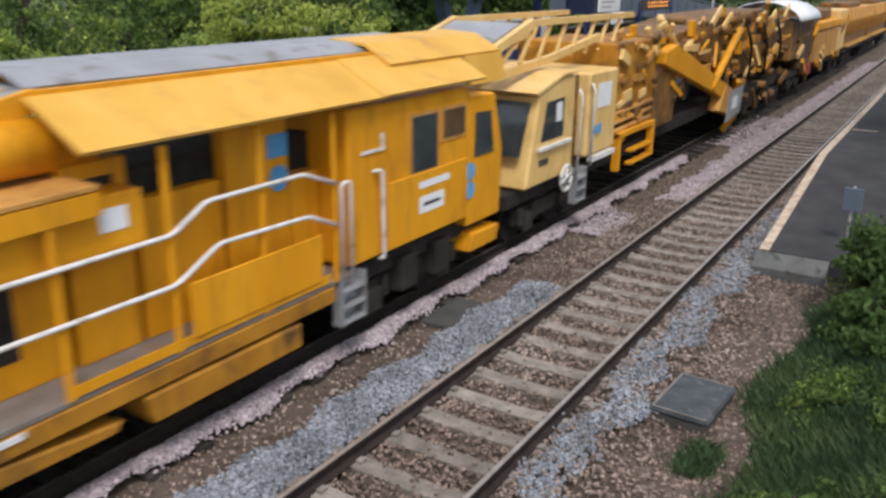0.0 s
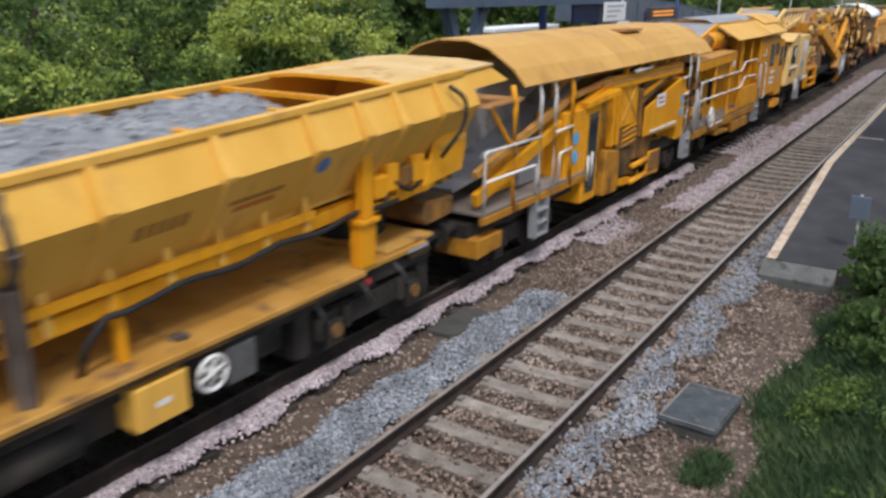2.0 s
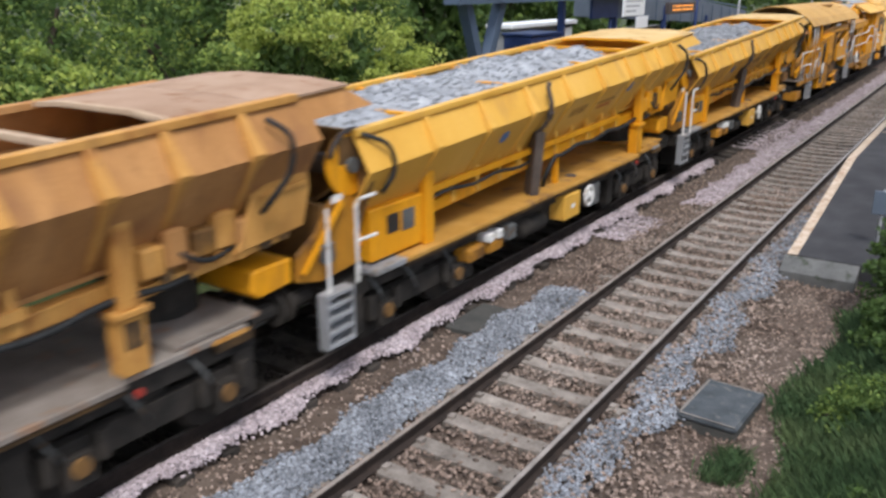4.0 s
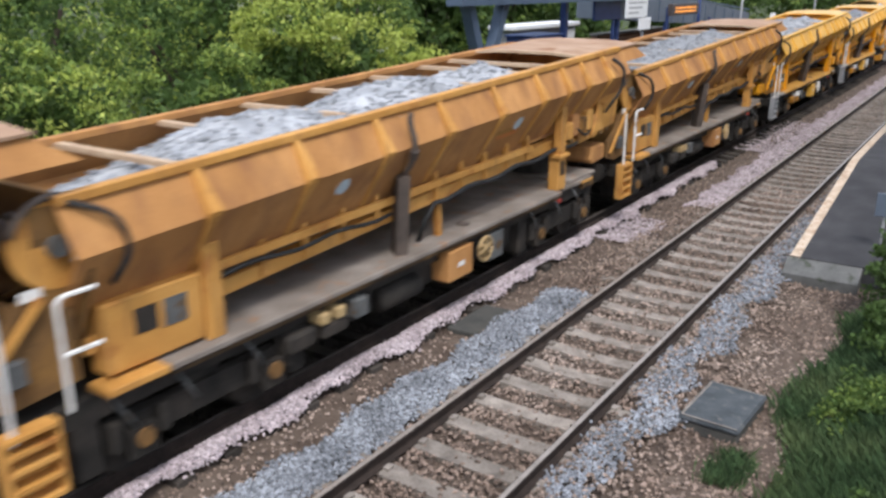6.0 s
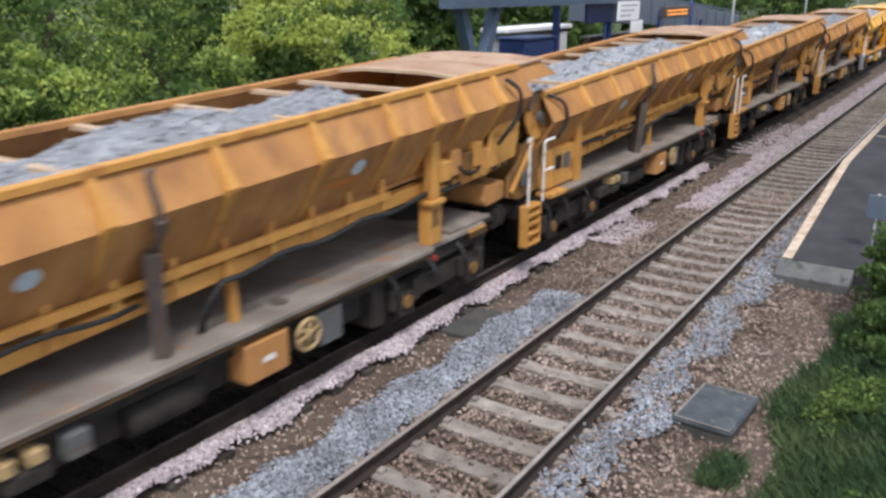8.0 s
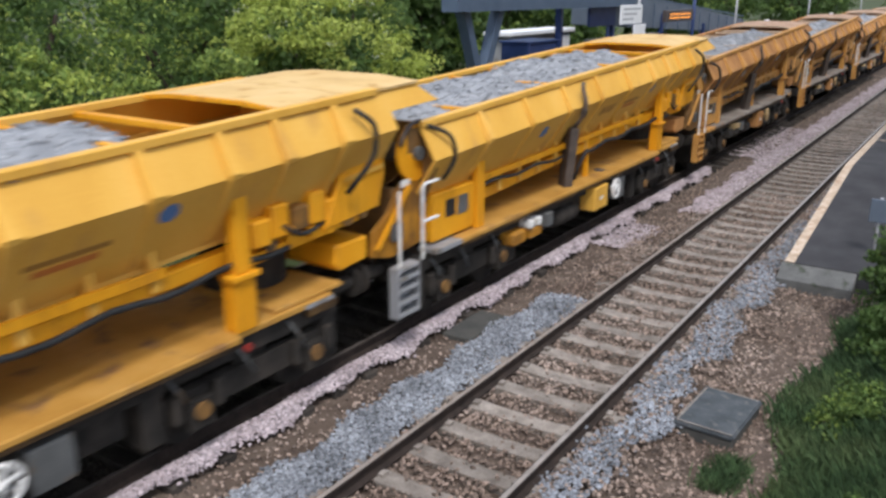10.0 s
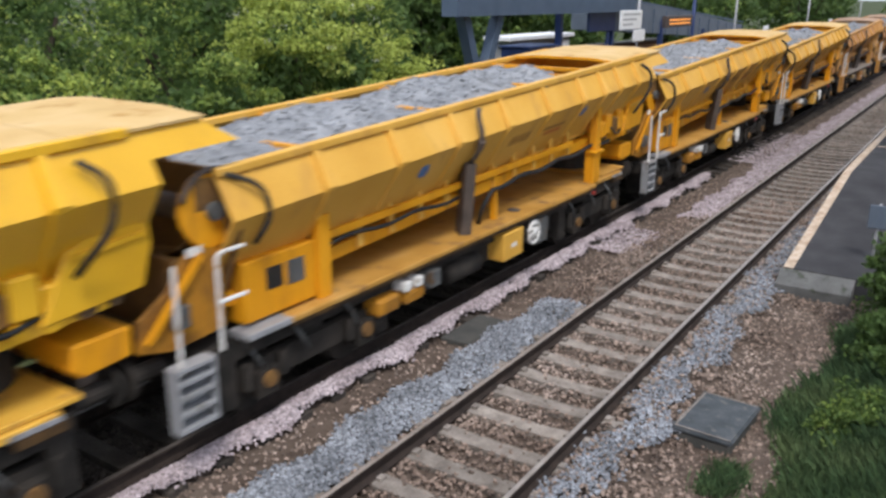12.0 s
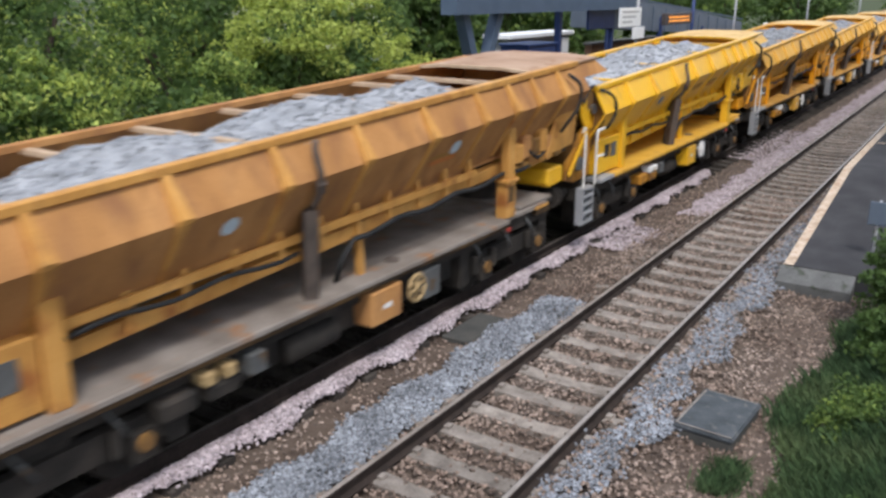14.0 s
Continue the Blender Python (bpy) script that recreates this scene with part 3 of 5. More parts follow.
def grass(name, n, x0, x1, y0, y1, tall, label):
    y = rng.uniform(y0, y1, n)
    x = x0 + 0.22 * np.sin(y * 1.7) + (x1 - x0) * rng.random(n) ** 0.8 + rng.normal(0, 0.08, n)
    h = tall * rng.uniform(0.35, 1.2, n)
    a = rng.uniform(0, 6.28, n)
    w = 0.007
    dx, dy = np.cos(a) * w, np.sin(a) * w
    lx, ly = rng.normal(0, 0.35, n) * h, rng.normal(0, 0.35, n) * h
    z = ground_z(x, y)
    v = np.stack([np.stack([x - dx, y - dy, z], -1), np.stack([x + dx, y + dy, z], -1), np.stack([x + lx * 0.4 + dx, y + ly * 0.4 + dy, z + h * 0.6], -1), np.stack([x + lx, y + ly, z + h], -1)], 1)
    f = (np.arange(4)[None] + 4 * np.arange(n)[:, None]).tolist()
    return tagged(raw(name, v.reshape(-1, 3).tolist(), f, GRASS), label, "grass", kind="stuff")


brambles = random.Random(4)
for i in range(16):
    x, y = brambles.uniform(3.0, 5.0), brambles.uniform(6.2, 12.6)
    x += 0.25 * math.sin(y * 1.7)
    r = brambles.uniform(0.3, 0.5)
    bush(x, y, ground_z(x, y).item() + 0.02, r, r * 1.2, r * 0.32, 20, 900, 0.03, "low bramble leaves among the bank grass", "bramble", mats=((LEAF, LEAF_D, LEAF_D) if i % 3 == 0 else (LEAF_D, LEAF_D, LEAF_D)), dense=0.16)
grass("grass", 120000, 2.75, 5.4, 5.0, 13.2, 0.21, "long rough green grass on the bank")
grass("grass", 26000, 2.9, 6.5, -6.0, 5.2, 0.25, "long rough green grass on the bank")
grass("grass", 900, 2.05, 2.3, 7.85, 8.6, 0.17, "tuft of green grass beside the concrete chamber")

# ---------------------------------------------------------------- station beyond the train
bm = box(bm_new(), -9.5, -5.05, 21, 150, -0.4, 0.9)
tagged(part("far_platform", bm, ASPH), "asphalt platform beyond the far track", "platform", kind="structure")


def footbridge():
    f = tagged(new("footbridge"), "blue grey steel footbridge with a long ramp", "footbridge")
    for (ya, yb) in ((19.6, 20.6), (21.9, 20.8)):
        part("leg", beam(bm_new(), (-8.3, ya, 4.7), (-8.3, yb, 2.3), 0.3, 0.3), SLATE, f)
    part("deck_beam", box(bm_new(), -8.4, -7.9, 18.9, 31.5, 4.25, 4.75), SLATE, f)
    bm = bm_new()
    slab(bm, [(29.5, 3.6), (29.5, 4.7), (34, 4.6), (49.5, 3.35), (49.5, 2.6)], -9.6, -8.4)
    part("ramp", bm, RAMPG, f, "pale blue grey ramp side")
    for y in np.arange(30.2, 49, 1.6):
        z = 4.7 - max(0, y - 30) * 0.07
        part("panel_joint", box(bm_new(), -8.4, -8.37, y - 0.03, y + 0.03, z - 1.05, z - 0.05), SLATE, f)
    part("handrail", beam(bm_new(), (-8.42, 29.6, 4.85), (-8.42, 49.5, 3.5), 0.06, 0.08), SLATE, f)
    for y in (26, 30.5, 36, 42):
        part("post", box(bm_new(), -8.5, -8.3, y - 0.1, y + 0.1, 0.8, 4.4 - max(0, y - 30.5) * 0.095), BLUE, f)


footbridge()


def hut():
    h = tagged(new("platform_hut"), "white flat-roofed hut behind the far platform", "hut")
    part("wall", box(bm_new(), -11.9, -11, 27.3, 32.4, 0.5, 3.2), GREYP, h)
    part("roof", box(bm_new(), -12.0, -10.85, 27.1, 32.6, 3.2, 3.36), SIGNW, h, "white overhanging flat roof", bevel=0.02)
    part("door", box(bm_new(), -10.99, -10.94, 31.2, 32.3, 0.9, 3.1), SIGNW, h)


hut()
b = tagged(new("storage_bin"), "dark blue storage bin on the far platform", "bin")
part("body", box(bm_new(), -9.3, -8.3, 23.7, 25.7, 0.9, 3.2), BLUE, b, bevel=0.03)
part("lid", box(bm_new(), -9.35, -8.25, 23.65, 25.75, 3.2, 3.27), BLUE, b, bevel=0.02)


def pole(name, label, x, y, z0, z1, r, material):
    t = tagged(new(name), label, name.replace("_", " "))
    part("post", tube(bm_new(), [(x, y, z0), (x, y, z1)], r, 10), material, t, smooth=True)
    return t


s = pole("station_sign", "white station signs on a thin pole", -6.5, 28.2, 0.9, 5.2, 0.05, GREYP)
part("panel", box(bm_new(), -6.45, -6.4, 26.4, 28.3, 3.75, 4.36), SIGNW, s, bevel=0.01)
part("small_panel", box(bm_new(), -6.45, -6.4, 27.65, 28.7, 3.33, 3.72), SIGNW, s, bevel=0.01)
bm = bm_new()
for k in range(3):
    box(bm, -6.398, -6.394, 26.6, 28.1 - 0.3 * k, 4.2 - 0.16 * k, 4.26 - 0.16 * k)
part("lettering", bm, LETTERG, s)
d = pole("departure_display", "amber departure display on a dark blue post", -6.5, 34.3, 0.9, 5.3, 0.07, BLUE)
part("case", box(bm_new(), -6.6, -6.42, 30.9, 34.0, 3.7, 4.12), BARS, d, bevel=0.02)
for z0, gap in ((3.94, 2), (3.81, 5)):
    for k in range(8):
        part("text_bar", box(bm_new(), -6.418, -6.41, 31.25 + 0.3 * k, 31.45 + 0.3 * k + (0.05 if (k * gap) % 3 else 0), z0, z0 + 0.06), AMBER, d)
w = tagged(new("low_wall"), "low brown brick wall behind the far platform", "wall")
part("wall", box(bm_new(), -10.6, -10.3, 33.2, 41, 0.5, 2.75), BRICKW, w)
part("coping", box(bm_new(), -10.65, -10.25, 33.1, 41.1, 2.753, 2.85), LIDC, w, bevel=0.01)
w = tagged(new("ramp_railing"), "ochre steel railing beside the footbridge ramp", "railing")
for y in np.arange(34.5, 52, 2.2):
    part("post", box(bm_new(), -7.53, -7.47, y - 0.03, y + 0.03, 0.9, 2.6), OCHRE, w)
for z in (2.6, 2.1, 1.6):
    part("rail", beam(bm_new(), (-7.5, 34.4, z), (-7.5, 51.5, z), 0.05, 0.06), OCHRE, w)
n = pole("notice_board", "dark blue notice board on a post", -8.3, 29.9, 0.9, 4.7, 0.06, BLUE)
part("board", box(bm_new(), -8.3, -8.2, 28.0, 30.4, 3.58, 4.38), BLUE, n, bevel=0.02)
for y, z in ((41.0, 5.2), (58.0, 5.2), (80, 5.2)):
    l = pole("lamp_post", "slim pale grey platform lamp post", -6.6, y, 0.9, z, 0.05, GREYP)
    part("lantern", box(bm_new(), -6.75, -6.2, y - 0.1, y + 0.1, z, z + 0.12), SIGNW, l, bevel=0.02)
for y in (47.0, 66.0):
    g = pole("platform_sign", "small white sign on a platform post", -6.6, y, 0.9, 3.2, 0.04, GREYP)
    part("panel", box(bm_new(), -6.58, -6.52, y - 0.5, y + 0.5, 2.7, 3.4), SIGNW, g, bevel=0.01)
g = pole("ramp_sign", "blue grey sign on a thin pole beside the ramp", 2.78, 16.2, -0.2, 1.3, 0.025, GREYP)
part("panel", box(bm_new(), 2.62, 2.94, 16.13, 16.17, 0.86, 1.28), RAMPG, g, bevel=0.008)


# ---------------------------------------------------------------- the train
TRAIN = []


def vehicle(name, label, s):
    """An empty on the rails at the train's own coordinate s."""
    v = tagged(new(name), label, name.replace("_", " "))
    TRAIN.append((v, s))
    return v


def bogie(v, y, wheelbase=1.8):
    b = bm_new()
    box(b, -1.08, -0.95, y - 1.25, y + 1.25, 0.42, 0.72)
    box(b, 0.95, 1.08, y - 1.25, y + 1.25, 0.42, 0.72)
    box(b, -1.0, 1.0, y - 0.25, y + 0.25, 0.45, 0.85)
    for o in (-wheelbase / 2, wheelbase / 2):
        box(b, 0.98, 1.2, y + o - 0.16, y + o + 0.16, 0.3, 0.62)
        tube(b, [(1.14, y + o - 0.28, 0.45), (1.14, y + o - 0.28, 0.75)], 0.07, 8)
        tube(b, [(1.14, y + o + 0.28, 0.45), (1.14, y + o + 0.28, 0.75)], 0.07, 8)
    bg = part("bogie", b, DARK, v, "grimy dark bogie")
    for o in (-wheelbase / 2, wheelbase / 2):
        w = bm_new()
        for s in (-0.76, 0.76):
            wheel_disc(w, s, y + o, 0.42, 0.42, 0.13)
            wheel_disc(w, s * 0.93, y + o, 0.42, 0.445, 0.03)
        tube(w, [(-0.8, y + o, 0.42), (0.8, y + o, 0.42)], 0.08, 8)
        part("wheelset", w, DARK, bg, smooth=False)
    return bg


def buffers(v, y, way):
    for s in (-0.87, 0.87):
        b = bm_new()
        tube(b, [(s, y, 1.05), (s, y + way * 0.45, 1.05)], 0.1, 10)
        tube(b, [(s, y + way * 0.45, 1.05), (s, y + way * 0.49, 1.05)], 0.22, 14)
        part("buffer", b, DARK, v)
    part("coupling", beam(bm_new(), (0, y, 1.0), (0, y + way * 0.6, 1.0), 0.12, 0.16), DARK, v)


SLOPE = 0.045


def tilt(bm):
    for q in bm.verts:
        q.co.z += SLOPE * (q.co.y - 1.0)
    return bm


RIBS = (2.2, 3.63, 5.05, 6.48, 7.93, 9.32, 10.28, 11.08, 12.05)


def stave(stations, s):
    """A rib over the side panel: stations of (x, z, half width, y, proud)."""
    b = bm_new()
    rings = []
    for x, z, w, y, out in stations:
        rings.append([b.verts.new(q) for q in ((x * s, y - w, z), (x * s, y + w, z), ((x + out) * s, y + w * 0.8, z + out * 0.25), ((x + out) * s, y - w * 0.8, z + out * 0.25))])
    for p, q in zip(rings, rings[1:]):
        for j in range(4):
            b.faces.new((p[j], p[(j + 1) % 4], q[(j + 1) % 4], q[j]))
    b.faces.new(rings[0][::-1])
    b.faces.new(rings[-1])
    return b


def hopper(label, skin, rib, deckm, trim, rim, mark):
    v = vehicle("hopper_wagon", label, 0)
    rusty = skin is RUST
    # running frame
    b = bm_new()
    box(b, -1.12, 1.12, 0.2, 12.1, 0.86, 1.1)
    box(b, -0.25, 0.25, 0.0, 12.7, 0.7, 1.05)
    box(b, -1.0, 1.0, 3.8, 9.0, 0.5, 0.86)
    part("underframe", b, DARK, v)
    for y in (0.75, 3.55, 9.25, 11.95):
        part("brake_gear", box(bm_new(), 0.6, 1.12, y - 0.14, y + 0.14, 0.28, 0.9), DARK, v, bevel=0.02)
    for y in (1.3, 3.1, 9.8, 11.6):
        b = bm_new()
        tube(b, [(1.2, y, 0.5), (1.24, y, 0.5)], 0.1, 12)
        part("axlebox_cover", b, SCOOP, v, "round rusty axlebox cover")
    for y in (1.0, 1.75, 2.7, 9.4, 10.35, 11.2):
        part("brake_pipe", tube(bm_new(), bent([(1.1, y, 1.05), (1.22, y + 0.1, 0.85), (1.18, y + 0.25, 0.62)], 0.08), 0.022, 6), BOXG, v, smooth=True)
    part("deck", box(bm_new(), -1.34, 1.34, 1.6, 10.3, 1.12, 1.2), deckm, v, bevel=0.015)
    part("deck_sill", box(bm_new(), 1.24, 1.32, 1.6, 10.28, 1.07, 1.116), SILL, v, "grimy brown deck edge")
    part("end_deck", box(bm_new(), -1.2, 1.2, 10.304, 11.95, 1.1, 1.18), deckm, v, bevel=0.012)
    part("raised_plate", box(bm_new(), -1.15, 1.15, 11.0, 12.2, 1.184, 1.24), deckm, v, bevel=0.01)
    part("end_step", box(bm_new(), 0.95, 1.22, 11.5, 12.0, 1.0, 1.09), SILL, v)
    part("edge_strip", box(bm_new(), 1.2, 1.215, 11.45, 11.95, 1.1, 1.15), GREYP if not rusty else OCHRE, v, "pale worn edge of the end deck")
    part("deck_cap", tube(bm_new(), [(1.02, 7.45, 1.2), (1.02, 7.45, 1.222)], 0.11, 14), EXH, v, "dark round filler cap")
    bogie(v, 2.2)
    bogie(v, 10.7)
    buffers(v, 0.1, -1)
    buffers(v, 12.2, 1)
    # body shell: rim, upper panel, crease, lower panel
    rx, rz, cx, cz, bx, bz = 1.17, 3.03, 1.42, 2.55, 0.92, 1.76
    y0, y1 = 0.72, 13.08
    hx, hz = 0.45 * rx + 0.55 * cx, 0.45 * rz + 0.55 * cz
    for s in (-1, 1):
        line = [(bx * s, bz), (cx * s, cz), (rx * s, rz)]
        ring = thick(line, -0.03 * s)
        b = bm_new()
        sheet(b, ring, y0, y1)
        part("side_panel", tilt(b), skin, v)
        b = bm_new()
        o = [b.verts.new(q) for q in ((hx * s, y1, hz), (hx * s, 14.15, hz), (rx * s, 13.75, rz), (rx * s, y1, rz))]
        i = [b.verts.new(q) for q in (((hx - 0.035) * s, y1, hz), ((hx - 0.035) * s, 14.15, hz), ((rx - 0.035) * s, 13.75, rz - 0.02), ((rx - 0.035) * s, y1, rz - 0.02))]
        b.faces.new(o)
        b.faces.new(i[::-1])
        for k in range(4):
            b.faces.new((o[k], i[k], i[(k + 1) % 4], o[(k + 1) % 4]))
        part("overhang_panel", tilt(b), skin, v)
        b = box(bm_new(), rx * s - 0.06, rx * s + 0.07, y0, 12.9, rz - 0.04, rz + 0.05)
        part("rim", tilt(b), skin if rusty and s < 0 else rim, v, bevel=0.01)
        b = box(bm_new(), bx * s - 0.09, bx * s + 0.09, y0 + 0.2, 11.9, bz - 0.3, bz - 0.12)
        part("side_beam", tilt(b), trim, v, bevel=0.01)
        b = beam(bm_new(), ((bx + 0.15) * s, 2.5, bz + 0.1), ((bx + 0.15) * s, 9.6, bz - 0.06), 0.05, 0.1)
        part("pipe_rail", tilt(b), trim, v)
        for y in RIBS:
            b = stave(((bx + 0.02, bz + 0.05, 0.05, y, 0.04), (0.3 * bx + 0.7 * cx, 0.3 * bz + 0.7 * cz, 0.05, y, 0.045), (cx, cz - 0.02, 0.085, y, 0.06), (cx, cz + 0.03, 0.095, y, 0.08), (rx, rz - 0.03, 0.05, y, 0.06)), s)
            part("rib", tilt(b), rib, v)
        for y in (2.5, 3.2, 3.9, 4.6, 5.3, 6.0, 6.7, 7.4, 8.1, 8.8, 9.5):
            b = bm_new()
            beam(b, (bx * s + 0.06 * s, y, bz + 0.2), (bx * s + 0.1 * s, y, bz - 0.25), 0.09, 0.09)
            part("bracket", tilt(b), rib, v)
    part("floor_plate", tilt(box(bm_new(), -bx, bx, y0, y1, bz - 0.05, bz)), skin, v)
    # load
    n, m = 16, 120
    vs, fs = [], []
    for j in range(m):
        for i in range(n):
            x, y = -1.1 + 2.2 * i / (n - 1), 0.9 + 9.7 * j / (m - 1)
            h = rz - 0.13 + 0.3 * (1 - (x / 1.2) ** 2) * (0.7 + 0.3 * math.sin(y * 2.1)) - 0.8 * max(0, (y - 8.9) / 1.5) ** 2 - 0.12 * max(0, 1.8 - y) + 0.09 * noise.noise((x * 3, y * 3, 1.0))
            h -= (0.26 if rusty else 0.02) * max(0, 0.3 - x) / 1.4 + (0.12 * max(0, 3.6 - y) if rusty else 0)
            vs.append((x, y, h + SLOPE * (y - 1) + float(rng.uniform(-0.02, 0.02))))
    for j in range(m - 1):
        for i in range(n - 1):
            fs.append((j * n + i, j * n + i + 1, (j + 1) * n + i + 1, (j + 1) * n + i))
    ld = raw("ballast_load", vs, fs, LOAD, v)
    tagged(ld, "heap of pale grey crushed stone")
    k = 3800
    pick = rng.integers(0, len(vs), k)
    pts = np.array(vs)[pick] + rng.normal(0, 0.03, (k, 3)) * np.array([1, 1, 0.3])
    stones("load_stone", pts, rng.uniform(0.022, 0.05, k), LOAD, "", ld)
    # cross ties, top cover
    for y in RIBS[:7]:
        part("cross_tie", tilt(beam(bm_new(), (-rx, y, rz - 0.04), (rx, y, rz - 0.04), 0.1, 0.06)), TIE if rusty else trim, v)
    cover = DUST_R if rusty else DUST_Y
    prof = thick([(-rx - 0.05, rz + 0.03), (-0.6, rz + 0.08), (0.6, rz + 0.08), (rx + 0.05, rz + 0.03)], 0.03)
    for ya, yb in ((11.25, 12.35), (12.365, 13.8)):
        part("top_cover", tilt(sheet(bm_new(), prof, ya, yb)), cover, v, "dusty flat top cover")
    part("cover_lip", tilt(sheet(bm_new(), thick([(x, z + 0.012) for x, z in ((-rx, rz + 0.03), (-0.6, rz + 0.08), (0.6, rz + 0.08), (rx, rz + 0.03))], 0.05), 11.2, 11.27)), TIE if rusty else trim, v)
    # trailing end: a dished end plate, cheek plates round the belt drum, and the chute foot that reaches under the wagon behind
    # Plate, scoop and drum colours hold the recess shade besides the grime.
    b = bm_new()
    sheet(b, [(bx + 0.1, bz - 0.1), (cx - 0.03, cz), (rx - 0.03, rz), (-rx + 0.03, rz), (-cx + 0.03, cz), (-bx - 0.1, bz - 0.1)], 0.86, 0.92)
    part("end_plate", tilt(b), SCOOP, v, "grimy brown end plate with recess shade in its colour")
    b = bm_new()
    half = [(1.08 * math.cos(a), 2.72 - 0.7 * math.sin(a)) for a in [math.pi * i / 14 for i in range(15)]]
    sheet(b, thick([(1.08, 2.98)] + half + [(-1.08, 2.98)], -0.04), 0.5, 0.86)
    part("scoop", b, SCOOP, v, "grimy rounded end chute with recess shade in its colour")
    worn = SCOOP if rusty else YEL_D
    leg = [(-0.32, 1.36), (-0.3, 1.7), (0.08, 1.88), (0.3, 2.2), (0.62, 2.36), (0.8, 2.2), (0.8, 1.3), (0.1, 1.25)]
    hood = [(0.72 + 0.42 * math.cos(a), 2.64 + 0.42 * math.sin(a)) for a in [2 * math.pi * i / 22 for i in range(22)]]
    for a, b_ in ((-1.1, -1.04), (1.04, 1.1)):
        part("cheek_plate", slab(bm_new(), leg, a, b_), worn, v, "stained plate under the belt drum", bevel=0.01)
        part("drum_hood", slab(bm_new(), hood, a * 1.003, b_ * 1.003 + 0.003), trim, v, "round plate over the belt drum", bevel=0.01)
    b = bm_new()
    tube(b, [(1.12, 0.72 + 0.42 * math.cos(a), 2.64 + 0.42 * math.sin(a)) for a in [math.pi * (-0.35 + 1.25 * i / 18) for i in range(19)]], 0.035, 6)
    part("hood_rim", b, EXH, v, "dark rubber rim of the drum plate", smooth=True)
    part("cheek_boss", tube(bm_new(), [(1.1, 0.72, 2.62), (1.18, 0.72, 2.62)], 0.1, 12), BOXG, v, "grey bearing boss", smooth=False)
    part("cheek_label", box(bm_new(), 1.122, 1.128, 0.32, 0.52, 2.2, 2.3), WHITE, v, "small white label")
    part("cheek_gusset", beam(bm_new(), (1.14, -0.25, 1.45), (1.14, 0.5, 2.2), 0.04, 0.08), trim, v)
    part("cheek_valve", box(bm_new(), 1.12, 1.22, 0.05, 0.25, 1.5, 1.75), BOXG, v, bevel=0.02)
    part("drum", tube(bm_new(), [(-1.05, 0.62, 2.62), (1.05, 0.62, 2.62)], 0.14, 14), EXH, v, smooth=True)
    part("cross_wall", box(bm_new(), -1.05, 1.05, 0.2, 0.26, 1.3, 2.2), SCOOP, v)
    b = bm_new()
    slab(b, [(-1.0, 1.4), (-0.9, 1.32), (-0.35, 1.36), (-0.33, 1.68), (-0.98, 1.68)], -1.05, 1.05)
    part("chute_foot", b, RUST if rusty else trim, v, "bevelled chute foot", bevel=0.03)
    part("foot_arm", box(bm_new(), -0.5, 0.5, -0.35, 0.6, 1.12, 1.36), DARK, v)
    b = bm_new()
    sheet(b, [(bx, bz - 0.1), (cx - 0.03, cz), (rx - 0.03, rz), (-rx + 0.03, rz), (-cx + 0.03, cz), (-bx, bz - 0.1)], 12.98, 13.04)
    part("front_plate", tilt(b), skin, v)
    part("hose", tube(bm_new(), bent([(1.2, 0.78, 3.02), (1.42, 1.15, 2.86), (1.44, 1.25, 2.5), (1.3, 1.1, 2.2)], 0.3, 5), 0.032, 6), RUBBER, v, smooth=True)
    # posts
    for s in (-1, 1):
        part("trail_post", box(bm_new(), s * 1.16 - 0.06, s * 1.16 + 0.06, 2.2, 2.42, 1.2, 2.25), trim, v, bevel=0.01)
        post = part("main_post", box(bm_new(), s * 1.13 - 0.1, s * 1.13 + 0.1, 10.34, 10.66, 1.18, 1.78), trim, v, bevel=0.01)
        part("post_collar", box(bm_new(), s * 1.16 - 0.12, s * 1.16 + 0.12, 10.3, 10.7, 1.783, 1.85), trim, post, bevel=0.01)
        part("upper_post", box(bm_new(), s * 1.16 - 0.08, s * 1.16 + 0.08, 10.4, 10.6, 1.853, 2.72), trim, post, bevel=0.01)
        part("short_post", beam(bm_new(), (s * 1.02, 6.75, 1.2), (s * 1.02, 6.72, 1.95), 0.09, 0.1), trim, v)
    if rusty:
        part("post_stain", box(bm_new(), 1.232, 1.236, 10.4, 10.6, 1.45, 1.72), GRIME, v, "oily patch on the post")
    part("exhaust_box", beam(bm_new(), (1.06, 5.72, 1.2), (1.2, 5.62, 2.36), 0.17, 0.26), EXH, v, "tall sooty exhaust casing")
    part("exhaust_pipe", tube(bm_new(), bent([(1.2, 5.62, 2.3), (1.4, 5.6, 2.55), (1.5, 5.54, 2.82), (1.42, 5.52, 3.1), (1.41, 5.56, 3.2)], 0.1), 0.04, 8), EXH, v, smooth=True)
    part("pipe_clamp", tube(bm_new(), [(1.42, 5.59, 2.6), (1.47, 5.56, 2.72)], 0.06, 10), EXH, v)
    pts = [(0.98, 6.3, 1.21), (1.05, 6.34, 1.5), (1.1, 6.55, 1.75)] + [(1.13, y, 1.78 + 0.035 * (y - 6.7) + 0.035 * math.sin(y * 4.4)) for y in np.arange(6.8, 11.3, 0.3)]
    part("hose", tube(bm_new(), pts, 0.038, 6), RUBBER, v, smooth=True)
    pts = [(1.1, y, 1.82 + 0.03 * math.sin(y * 4.4 + 1)) for y in np.arange(2.5, 5.7, 0.3)]
    part("hose", tube(bm_new(), pts, 0.03, 6), RUBBER, v, smooth=True)
